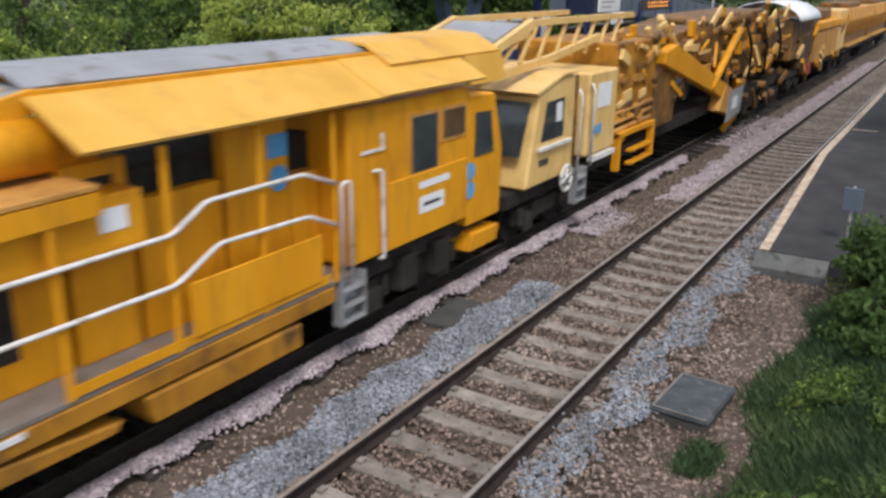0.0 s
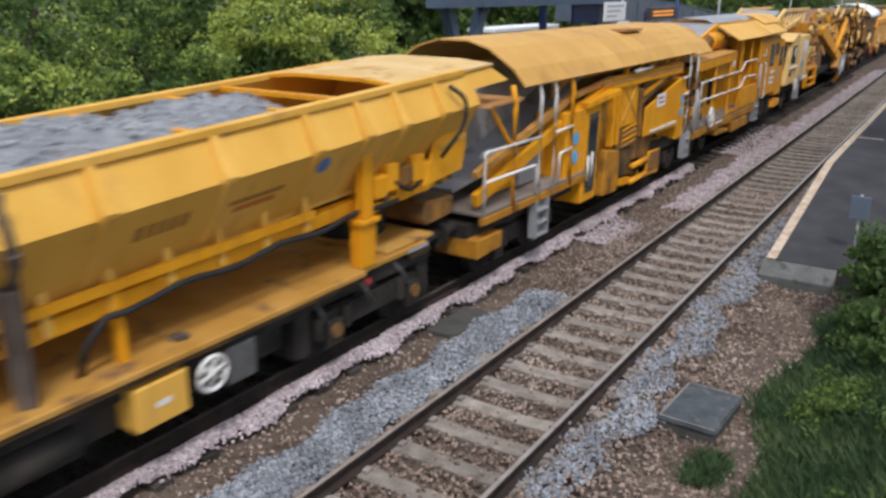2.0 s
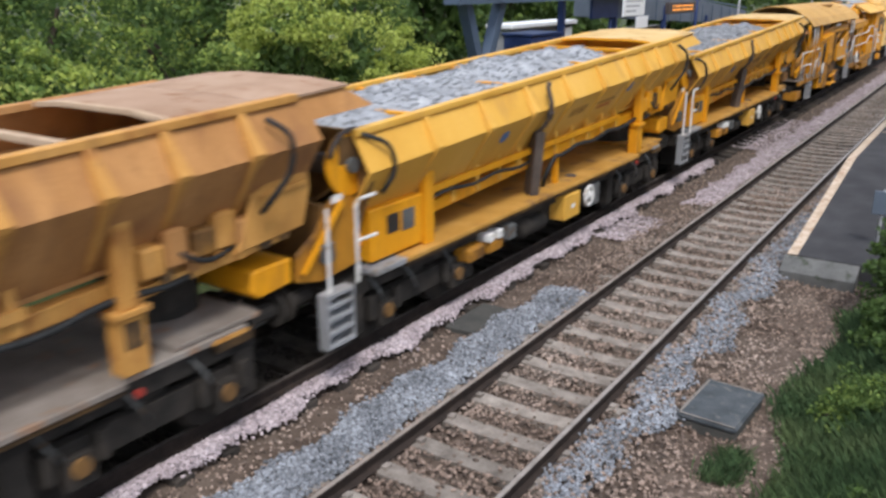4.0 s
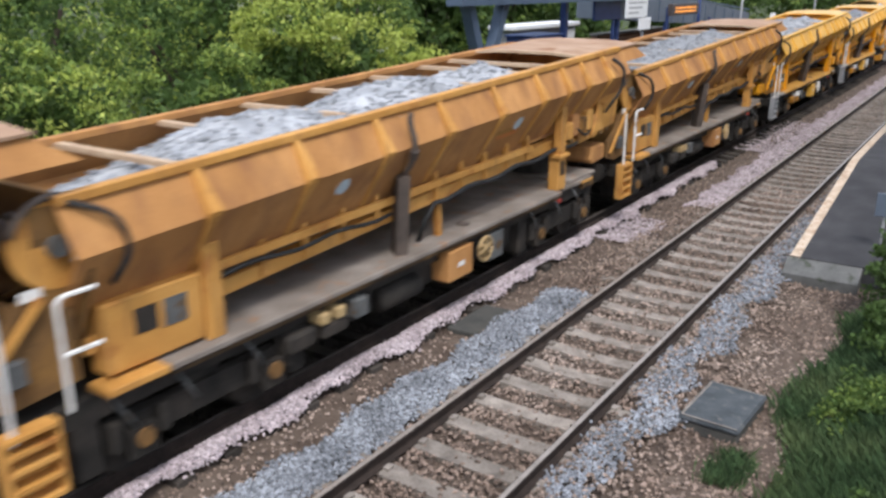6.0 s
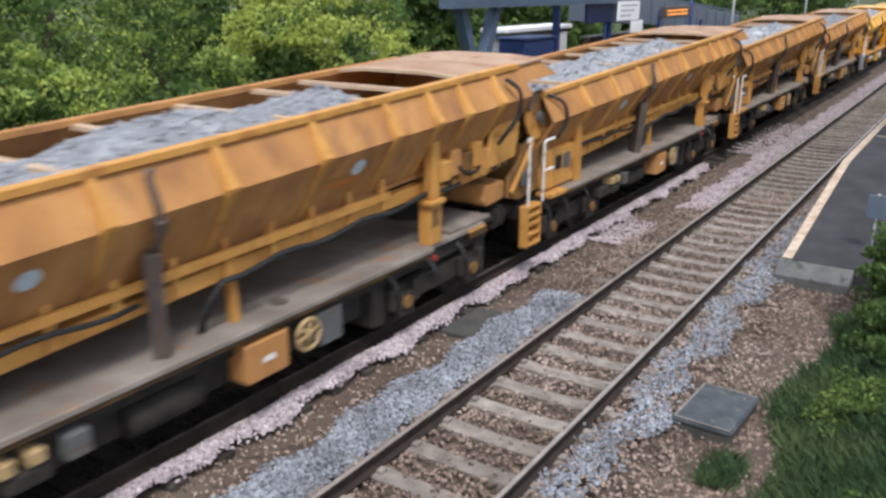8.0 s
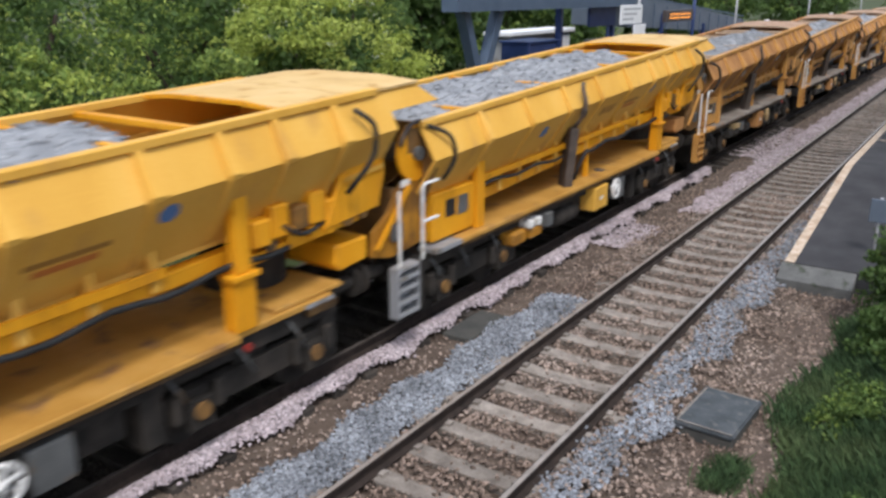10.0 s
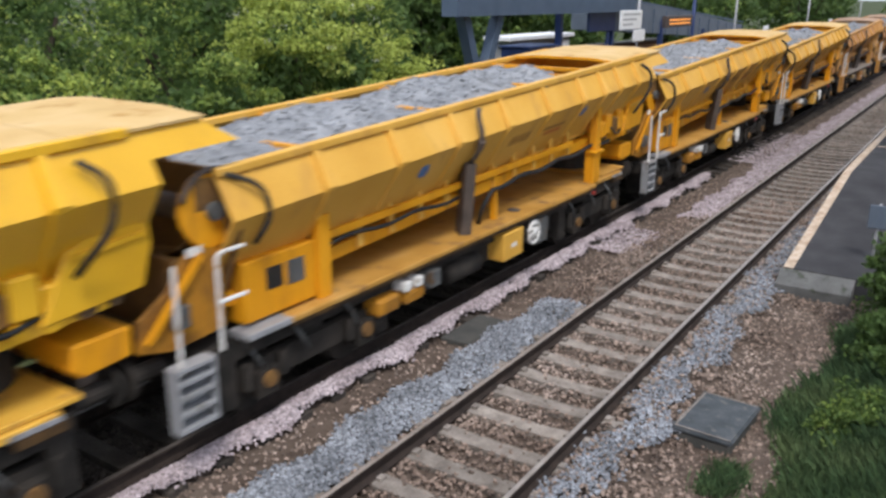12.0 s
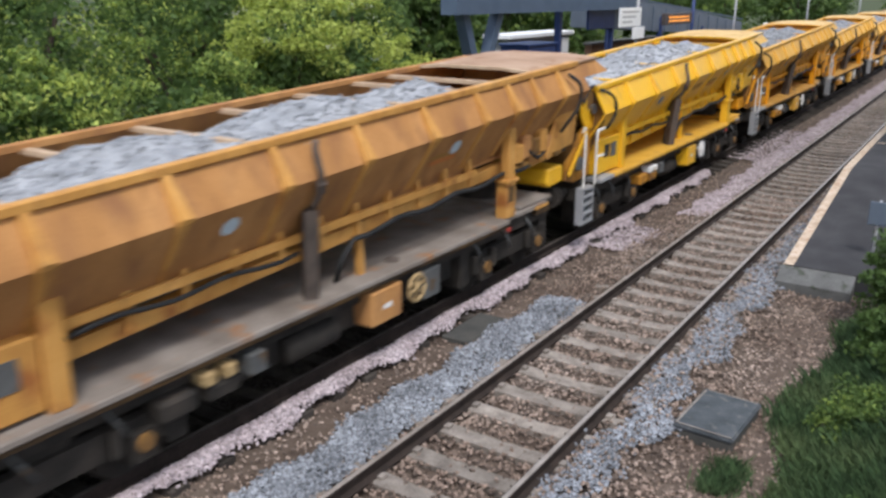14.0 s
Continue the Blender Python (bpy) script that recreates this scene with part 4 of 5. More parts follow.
    part("hose", tube(bm_new(), bent([(1.34, 12.3, 3.42), (1.52, 12.5, 3.25), (1.5, 12.5, 2.85), (1.28, 12.2, 2.4)], 0.25), 0.034, 6), RUBBER, v, smooth=True)
    # drive at the leading end, under the body
    greasy = RUST if rusty else trim
    drive = part("drive_unit", box(bm_new(), -0.95, 1.0, 10.75, 13.0, 2.02, 2.3), greasy, v, bevel=0.02)
    part("drive_cheek", slab(bm_new(), [(11.9, 2.0), (12.95, 2.08), (13.08, 2.5), (13.05, 2.95), (12.2, 2.6)], 1.12, 1.18), trim, drive, bevel=0.01)
    for z in (2.55, 2.75):
        part("cheek_strip", beam(bm_new(), (1.2, 12.25, z), (1.2, 13.02, z + 0.06), 0.03, 0.05), rib, drive)
    for y, z, h, m_ in ((10.85, 2.2, 0.16, trim), (11.15, 2.28, 0.2, greasy), (11.5, 2.24, 0.15, GREASE), (11.8, 2.3, 0.2, trim), (12.1, 2.2, 0.16, greasy), (12.45, 2.16, 0.13, trim), (12.75, 2.2, 0.12, GREASE)):
        part("gear_case", box(bm_new(), 0.6, 1.2 - 0.03 * (y - 11), y - 0.14, y + 0.13, z - h, z + h), m_, drive, bevel=0.03)
    for y, z, r in ((11.0, 2.02, 0.08), (11.35, 2.06, 0.1), (11.7, 2.02, 0.07), (12.0, 2.02, 0.1), (12.35, 2.05, 0.11), (12.65, 2.05, 0.08)):
        part("drive_pulley", tube(bm_new(), [(0.7, y, z), (1.16, y, z)], r, 10), (trim, GRIME, greasy)[int(y * 20) % 3], drive)
    part("lower_rail", beam(bm_new(), (1.08, 10.6, 1.9), (1.08, 12.6, 2.02), 0.08, 0.12), trim, v)
    part("hose", tube(bm_new(), bent([(0.95, 11.0, 2.45), (1.22, 11.15, 2.2), (1.2, 11.5, 2.02), (1.1, 12.0, 2.1)], 0.2), 0.03, 6), RUBBER, v, smooth=True)
    part("pedestal", tube(bm_new(), [(0, 11.6, 1.24), (0, 11.6, 2.02)], 0.55, 18), DARK, v)
    # boxes under the deck
    part("tool_box", box(bm_new(), 0.95, 1.32, 6.62, 7.28, 0.52, 1.0), skin if rusty else rim, v, bevel=0.02)
    part("box_label", box(bm_new(), 1.321, 1.325, 6.86, 7.04, 0.72, 0.79), WHITE, v, "small white label")
    part("battery_box", box(bm_new(), 0.95, 1.28, 7.85, 8.3, 0.52, 0.97), BOXG, v, bevel=0.02)
    part("air_tank", tube(bm_new(), [(1.05, 5.2, 0.64), (1.05, 6.1, 0.64)], 0.17, 12), DARK, v, smooth=True)
    part("valve_chest", box(bm_new(), 1.0, 1.32, 3.25, 3.72, 0.62, 0.86), DARK if rusty else YEL_D, v, bevel=0.04)
    part("valve_chest", box(bm_new(), 1.0, 1.32, 3.85, 4.3, 0.62, 0.8), DARK if rusty else YEL_D, v, bevel=0.03)
    part("valve_box", box(bm_new(), 1.1, 1.36, 4.42, 4.66, 0.72, 0.96), BOXG, v, "grey valve box", bevel=0.01)
    for y in (3.8, 4.08):
        part("gauge_box", box(bm_new(), 1.1, 1.35, y, y + 0.15, 0.83, 0.97), (DULLW if rusty else WHITE), v, bevel=0.015)
    handwheel(v, 1.38, 7.55, 0.84, 0.19, DULLW if rusty else WHITE)
    # ladder at the trailing end with two handrails
    b = bm_new()
    for y in (-0.15, 0.33):
        box(b, 1.27, 1.42, y - 0.02, y + 0.02, 0.48, 1.2)
    box(b, 1.26, 1.275, -0.15, 0.33, 0.5, 1.2)
    steelm = OCHRE if rusty else GREYP
    lad = part("step_ladder", b, steelm, v, "steel step ladder")
    for z in (0.52, 0.7, 0.88, 1.04, 1.18):
        part("step", box(bm_new(), 1.25, 1.44, -0.13, 0.31, z - 0.02, z + 0.02), steelm, lad)
    part("handrail", tube(bm_new(), [(1.36, -0.04, 1.1), (1.36, -0.04, 2.25)], 0.024, 6), WHITE, v, "white handrail")
    part("handrail", tube(bm_new(), bent([(1.36, 0.5, 1.18), (1.36, 0.5, 2.25), (1.36, 0.88, 2.25)], 0.1), 0.024, 6), WHITE, v, "white handrail")
    part("handrail", tube(bm_new(), [(1.36, 0.5, 1.72), (1.36, 0.88, 1.72)], 0.025, 6), WHITE, v)
    b = bm_new()
    box(b, 0.9, 1.17, 1.02, 2.19, 1.24, 1.96)
    part("control_panel", b, trim, v, "control cabinet", bevel=0.02)
    part("panel_window", box(bm_new(), 1.17, 1.18, 1.36, 1.62, 1.56, 1.82), DARK, v)
    part("panel_window", box(bm_new(), 1.17, 1.18, 1.7, 1.98, 1.53, 1.82), BOXG, v)
    part("panel_step", box(bm_new(), 1.0, 1.34, 0.9, 1.59, 1.12, 1.2), GREYP if not rusty else OCHRE, v, "worn pale step plate", bevel=0.01)
    # marks
    part("emblem", disc_on(8.72, 2.3) if rusty else disc_on(9.55, 2.36), mark, v, "round blue emblem")
    part("emblem", disc_on(4.35, 2.3), mark, v, "round blue emblem")
    part("logo_stripe", plate_on(8.1, 8.95, 2.2, 2.26), FADED, v)
    part("logo_stripe", plate_on(8.2, 8.85, 2.1, 2.17), FADERED, v, "faded red stripe")
    if not rusty:
        for k in range(5):
            part("letter_bar", plate_on(6.88 + 0.14 * k, 6.98 + 0.14 * k, 2.16, 2.32), FADED, v)
    b = bm_new()
    tube(b, [(1.18, 10.5, 0.96), (1.23, 10.5, 0.96)], 0.045, 10)
    part("red_valve", b, REDP, v, "dull red valve handle")
    return v


def on_panel(y, z, out):
    """A point on the lower side panel, out metres proud of it."""
    return Vector((0.92 + 0.617 * (z - 1.76) + 0.86 * out, y, z - 0.51 * out + SLOPE * (y - 1)))


def disc_on(y, z):
    b = bm_new()
    tube(b, [on_panel(y, z, 0.0), on_panel(y, z, 0.012)], 0.12, 16)
    return b


def plate_on(y0, y1, z0, z1):
    b = bm_new()
    o = [b.verts.new(on_panel(y, z, 0.008)) for y, z in ((y0, z0), (y1, z0), (y1, z1), (y0, z1))]
    i = [b.verts.new(on_panel(y, z, 0.0)) for y, z in ((y0, z0), (y1, z0), (y1, z1), (y0, z1))]
    b.faces.new(o)
    for k in range(4):
        b.faces.new((o[k], i[k], i[(k + 1) % 4], o[(k + 1) % 4]))
    return b


YH = "yellow ballast hopper wagon heaped with grey stone"
RH = "rusty orange ballast hopper wagon heaped with grey stone"
NH = "freshly painted bright yellow ballast hopper wagon with stone"
first = {}
ORDER = "YYRRRRYYYNR"
for i, c in enumerate(ORDER):
    s = -11.2 - 13.194 * (i + 1)
    if c not in first:
        first[c] = {"Y": lambda: hopper(YH, YEL_TOP, YEL_TOP, DECK, YEL, YEL_TOP, NAVY), "R": lambda: hopper(RH, RUST, OCHRE, DECKGREY, OCHRE, OCHRE, PALE), "N": lambda: hopper(NH, NEWY, NEWY, DECKNEW, NEWY, NEWY, NAVY)}[c]()
        TRAIN[-1] = (first[c], s)
    else:
        TRAIN.append((copy_thing(first[c], pose(0, 0, 0)), s))
    tagged(TRAIN[-1][0], group="ballast hopper wagons of the train")


# ---------------------------------------------------------------- the machines at the head of the train


def machine(name, label, s):
    """A vehicle whose parts are drawn in the train's coordinate and set back to its own base."""
    v = vehicle(name, label, s)

    def add(kind, bm, material, label="", **more):
        ob = part(kind, bm, material, v, label, **more)
        ob.location.y = -s
        return ob
    return v, add


def settle(v, s):
    """Shifts the parts that a helper drew in the train's coordinate."""
    for ob in v.children:
        if ob.location.y == 0:
            ob.location.y = -s


def rails(add, points, r=0.026, material=None):
    add("handrail", tube(bm_new(), bent(points, 0.08), r, 7), material or WHITE, "white tubular handrail" if material is None else "", smooth=True)


def steps(add, y, z0, z1, w=0.24, x=1.42):
    b = bm_new()
    for s in (-w, w):
        box(b, x - 0.16, x, y + s - 0.02, y + s + 0.02, z0, z1)
    box(b, x - 0.16, x - 0.145, y - w, y + w, z0, z1)
    lad = add("step_ladder", b, GREYP, "grey steel access steps")
    n = 3
    for i in range(n):
        z = z0 + (z1 - z0) * (i + 0.1) / n
        part("step", box(bm_new(), x - 0.17, x + 0.02, y - w + 0.025, y + w - 0.025, z, z + 0.035), GREYP, lad)


def roundel(add, y, z, x=1.37, r=0.13, material=None):
    add("safety_sign", tube(bm_new(), [(x, y, z), (x + 0.012, y, z)], r, 18), material or SKYB, "round light blue safety sign")


def conveyor_wagon():
    o = -11.4
    v, add = machine("conveyor_wagon", "yellow conveyor wagon under a long arched steel canopy", o)
    # canopy in three lengths
    prof = [(1.42, 3.2), (1.2, 3.46), (0.72, 3.78), (0.3, 3.9), (-0.3, 3.9), (-0.72, 3.78), (-1.2, 3.46), (-1.42, 3.2)]
    for a, b_ in ((-9.86, -5.31), (-5.29, -0.1)):
        add("canopy_section", sheet(bm_new(), thick(prof, 0.03), a, b_), CANOPY, "sun-faded yellow canopy plate")
    low = [(x * 0.98, z - 0.06) for x, z in prof]
    add("canopy_section", sheet(bm_new(), thick(low, 0.03), -0.07, 1.55), CANOPY)
    for y in (-5.3, -4.35):
        add("canopy_seam", sheet(bm_new(), thick([(x * 1.004, z + 0.012) for x, z in prof], 0.02), y - 0.03, y + 0.03), OCHRE)
    b = bm_new()
    beam(b, (0.5, -3.75, 3.87), (0.5, -2.6, 3.87), 0.62, 0.05)
    add("roof_hatch", b, RUST, "brown rusty roof hatch")
    for y in np.arange(-1.6, -0.2, 0.28):
        for x, z in ((0.85, 3.71), (1.05, 3.575)):
            add("rivet", tube(bm_new(), [(x, y, z - 0.02), (x + 0.01, y, z + 0.02)], 0.025, 6), OCHRE)
    # frame, bogies
    b = bm_new()
    box(b, -1.15, 1.15, -11.2, 0.9, 0.86, 1.1)
    add("underframe", b, DARK)
    bogie(v, -9.3)
    bogie(v, 0.0)
    buffers(v, -11.2, -1)
    settle(v, o)
    add("walk_deck", box(bm_new(), -1.38, 1.38, -11.1, -6.9, 1.24, 1.3), DECKGREY, "dusty grey walkway plate", bevel=0.01)
    add("deck_sill", box(bm_new(), 1.3, 1.4, -11.1, -6.9, 1.1, 1.235), YEL_D, bevel=0.01)
    add("bumper", slab(bm_new(), [(-11.2, 0.55), (-10.4, 0.58), (-10.35, 0.86), (-11.2, 0.88)], 0.5, 1.36), YEL_D, "dirty ochre bumper beam", bevel=0.02)
    # belt and sloping trusses
    b = bm_new()
    slab(b, [(-11.0, 1.55), (-9.5, 1.7), (-5.8, 3.05), (-5.8, 3.1), (-9.5, 1.76), (-11.0, 1.61)], -0.75, 0.75)
    add("conveyor_belt", b, GREYP, "worn grey rubber conveyor belt")
    # Upright grey sheet stands in for the sloping belts.
    b = bm_new()
    slab(b, [(-10.6, 2.0), (-10.6, 3.55), (-7.4, 3.55), (-7.4, 2.9), (-9.4, 2.2)], 0.35, 0.4)
    add("dust_curtain", b, GREYP, "hanging grey dust sheet")
    for s in (-1, 1):
        for dz in (0.0, 0.42):
            b = bm_new()
            beam(b, (1.22 * s, -11.1, 1.5 + dz), (1.22 * s, -7.5, 2.42 + dz * 0.9), 0.1, 0.22 if dz == 0 else 0.12)
            beam(b, (1.22 * s, -7.52, 2.42 + dz * 0.9), (1.22 * s, -5.5, 2.86 + dz * 0.25), 0.1, 0.2 if dz == 0 else 0.1)
            add("truss_beam", b, YEL if dz == 0 else OCHRE)
        b = bm_new()
        box(b, 1.2 * s - 0.06, 1.2 * s + 0.1, -5.5, -0.65, 2.74, 2.84)
        box(b, 1.2 * s - 0.06, 1.2 * s + 0.1, -5.5, -0.65, 2.94, 3.0)
        add("top_chord", b, YEL, bevel=0.01)
    for y in (-4.6, -3.7, -2.8, -1.9, -1.0):
        add("chord_post", box(bm_new(), 1.18, 1.26, y - 0.04, y + 0.04, 2.84, 3.3), YEL)
    # tall posts to the canopy
    for y, m in ((-10.08, YEL), (-9.1, WHITE), (-8.5, WHITE), (-7.75, YEL), (-0.3, WHITE), (0.36, WHITE)):
        b = bm_new()
        tube(b, bent([(1.38, y, 1.15), (1.38, y, 2.95), (1.33, y - 0.03, 3.26)], 0.1), 0.036 if m is WHITE else 0.05, 7)
        add("canopy_post", b, m, "white tubular post" if m is WHITE else "yellow post", smooth=True)
    add("canopy_lip", slab(bm_new(), [(-11.0, 2.98), (-9.85, 3.0), (-9.85, 3.04), (-10.9, 3.02)], 0.3, 1.4), RUST, "brown overhanging lip plate")
    add("lip_brace", beam(bm_new(), (1.3, -10.8, 2.98), (1.3, -10.1, 2.3), 0.05, 0.06), YEL)
    rails(add, [(1.4, -11.1, 1.3), (1.4, -11.1, 2.3), (1.4, -9.1, 2.28)])
    rails(add, [(1.4, -11.1, 1.82), (1.4, -9.25, 1.8), (1.4, -9.25, 1.3)])
    rails(add, [(1.4, -8.5, 2.28), (1.4, -7.75, 2.3)])
    rails(add, [(1.4, -8.3, 1.3), (1.4, -8.3, 1.85), (1.4, -7.75, 1.88)])
    rails(add, [(1.4, -0.9, 2.62), (1.4, -0.3, 2.65)])
    rails(add, [(1.4, -0.7, 2.2), (1.4, -0.3, 2.22)])
    rails(add, [(1.42, 0.36, 1.1), (1.42, 0.36, 2.2), (1.42, 0.52, 2.2), (1.42, 0.52, 1.1)])
    steps(add, -8.95, 0.42, 1.12)
    steps(add, -0.12, 0.45, 1.15, 0.18)
    # lower side sheets behind the walkway
    add("side_sheet", box(bm_new(), 0.86, 0.92, -10.2, -7.8, 1.35, 2.0), YEL, bevel=0.01)
    add("grey_box", box(bm_new(), 0.9, 1.02, -9.2, -8.3, 1.35, 1.95), GREYP, "grey steel box", bevel=0.015)
    add("cab_panel", box(bm_new(), 0.7, 1.36, -7.95, -7.1, 1.1, 2.55), YEL, "yellow cabin panel with round signs", bevel=0.02)
    roundel(add, -7.52, 2.02)
    roundel(add, -7.52, 1.66)
    # small cabin with a tall glass door
    b = bm_new()
    slab(b, [(-7.1, 0.62), (-6.35, 0.62), (-6.25, 2.6), (-7.1, 2.55)], 0.65, 1.36)
    cab = add("cabin", b, YEL, bevel=0.02)
    b = bm_new()
    slab(b, [(-6.92, 0.82), (-6.5, 0.82), (-6.4, 2.42), (-6.86, 2.4)], 1.365, 1.385)
    d = part("glass_door", b, BLACKG, cab, "dark tall glazed door")
    rails(add, [(1.44, -7.0, 1.1), (1.44, -7.0, 1.6)])
    rails(add, [(1.44, -6.8, 1.15), (1.44, -6.8, 1.65)])
    add("door_visor", beam(bm_new(), (1.3, -7.1, 2.6), (1.42, -5.6, 2.75), 0.25, 0.1), YEL)
    # machinery between cabin and side panel
    b = bm_new()
    slab(b, [(-5.78, 0.5), (-4.96, 0.46), (-4.9, 0.8), (-4.92, 1.38), (-5.72, 1.5)], 0.6, 1.32)
    add("oil_tank", b, YEL_D, "stained yellow oil tank", bevel=0.03)
    for y, z, h, w in ((-5.9, 1.5, 1.2, 0.16), (-5.5, 1.5, 1.1, 0.1), (-5.15, 1.2, 1.5, 0.12)):
        add("hydraulic_column", tube(bm_new(), [(1.1, y, z), (1.1, y, z + h)], w, 10), YEL_D, smooth=True)
    k = random.Random(3)
    for i in range(70):
        y, z = k.uniform(-5.0, -2.0), k.uniform(0.55, 2.6)
        b = bm_new()
        if z > 1.6 and y > -3.5:
            z = k.uniform(0.5, 1.4)
        if i % 3:
            l = k.uniform(0.1, 0.6)
            beam(b, (1.0 + k.uniform(-0.2, 0.22), y, z), (1.0 + k.uniform(-0.2, 0.22), y + l, z + k.uniform(-0.3, 0.3)), k.uniform(0.04, 0.1), k.uniform(0.05, 0.16))
            add("linkage", b, (GREASE, YEL_D, OCHRE, YEL, DARK)[i % 5])
        else:
            tube(b, [(0.7, y, z), (1.15, y, z)], k.uniform(0.04, 0.11), 10)
            add("roller", b, DARK if i % 2 else GREASE, smooth=True)
    for z0, y0 in ((0.5, -4.1), (0.86, -4.05)):
        add("push_rod", tube(bm_new(), [(1.3, y0, z0), (1.3, y0 + 1.1, z0 + 0.02)], 0.065, 8), YEL, smooth=True)
    add("back_sheet", box(bm_new(), 0.55, 0.6, -7.0, 0.6, 1.1, 3.0), OCHRE, "stained inner sheet")
    # Brown sheet added for the oil smears and shadow inside the wagon.
    add("inner_sheet", box(bm_new(), 0.61, 0.63, -6.0, -1.2, 1.1, 2.95), GREASE, "oily brown inner sheet")
    # hopper foot that reaches under the wagon behind
    add("chute_foot", slab(bm_new(), [(-12.3, 1.4), (-12.2, 1.32), (-11.5, 1.36), (-11.45, 1.66), (-12.25, 1.7)], -1.05, 1.05), GREASE, "rusty brown chute foot", bevel=0.03)
    add("foot_arm", box(bm_new(), -0.4, 0.4, -11.5, -11.0, 1.1, 1.4), DARK)
    add("frame_panel", box(bm_new(), 1.2, 1.24, -4.75, -3.78, 1.85, 2.85), YEL, "cross-braced yellow panel", bevel=0.01)
    for za, zb in ((2.75, 1.98), (1.98, 2.75)):
        add("frame_brace", beam(bm_new(), (1.25, -4.68, za), (1.25, -3.85, zb), 0.02, 0.04), OCHRE)
    for y in (-4.95, -5.25):
        add("frame_column", box(bm_new(), 1.12, 1.26, y - 0.06, y + 0.06, 1.5, 2.82), YEL, bevel=0.01)
    add("frame_foot", slab(bm_new(), [(-4.85, 1.35), (-3.8, 1.35), (-3.75, 1.8), (-4.7, 1.82)], 1.1, 1.22), GREASE, "oily frame foot", bevel=0.02)
    for k in range(4):
        add("frame_bar", beam(bm_new(), (1.24, -4.6, 1.4 + 0.12 * k), (1.24, -3.75, 1.46 + 0.12 * k), 0.03, 0.05), YEL if k % 2 else OCHRE)
    # dark conveyor arms that rise behind the lettered panel
    for dz in (0.0, 0.16, 0.34):
        add("rising_arm", beam(bm_new(), (1.22, -3.4, 2.28 + dz), (1.22, -1.5, 2.72 + dz * 0.5), 0.06, 0.1), GRIME if dz != 0.16 else YEL)
    add("arm_bracket", box(bm_new(), 1.15, 1.3, -3.72, -3.52, 1.5, 2.6), GREASE, "oily bracket", bevel=0.02)
    # lower machinery under the panel
    add("gear_block", slab(bm_new(), [(-4.7, 0.7), (-3.9, 0.62), (-3.8, 1.3), (-4.6, 1.35)], 0.8, 1.2), GRIME, "oily gear block", bevel=0.04)
    add("gear_block", slab(bm_new(), [(-3.7, 0.95), (-2.9, 0.9), (-2.2, 1.45), (-3.6, 1.45)], 0.8, 1.22), GREASE, bevel=0.03)
    add("truss_band", box(bm_new(), 1.26, 1.3, -6.1, -0.75, 2.86, 2.93), OCHRE, "stained ochre side band")
    add("white_tube", tube(bm_new(), [(1.34, -4.4, 3.05), (1.34, -3.3, 3.07)], 0.04, 8), WHITE, "white tube under the canopy", smooth=True)
    # lettered side panel
    b = bm_new()
    slab(b, [(-3.5, 1.48), (-0.95, 1.4), (-0.93, 2.62), (-3.46, 2.14)], 1.3, 1.36)
    add("side_panel", b, YEL, "smooth yellow side panel", bevel=0.01)
    add("notice_plate", box(bm_new(), 1.363, 1.37, -2.75, -2.15, 2.08, 2.38), SIGNW, "white notice plate")
    b = bm_new()
    box(b, 1.371, 1.374, -2.68, -2.3, 2.26, 2.31)
    box(b, 1.371, 1.374, -2.62, -2.22, 2.16, 2.2)
    add("notice_bars", b, REDP)
    add("white_strip", box(bm_new(), 1.363, 1.39, -3.1, -1.2, 1.52, 1.58), WHITE, "white tubular strip")
    add("end_panel", box(bm_new(), 0.8, 1.34, -0.9, -0.42, 1.05, 2.6), YEL, bevel=0.01)
    roundel(add, -0.68, 2.06, 1.342)
    roundel(add, -0.68, 1.74, 1.342)
    add("ladder_sheet", box(bm_new(), 0.7, 0.78, -0.6, 1.4, 1.1, 2.9), YEL_D, "stained yellow end sheet")
    add("end_brace", beam(bm_new(), (1.1, -2.0, 2.62), (1.1, -0.75, 3.05), 0.06, 0.1), YEL)
    for y in (-0.4, -0.05, 0.35, 0.7):
        add("end_post", box(bm_new(), 0.8, 0.88, y - 0.05, y + 0.05, 1.1, 2.85), YEL)
    for i in range(5):
        b = bm_new()
        slab(b, [(-2.95 + 0.17 * i, 0.5), (-2.87 + 0.17 * i, 0.5), (-2.73 + 0.17 * i, 0.98), (-2.81 + 0.17 * i, 0.98)], 1.315, 1.325)
        add("hazard_stripe", b, BARS)
    add("hazard_plate", slab(bm_new(), [(-3.0, 0.45), (-2.1, 0.42), (-2.02, 0.98), (-2.85, 1.02)], 1.25, 1.31), YEL)
    return v


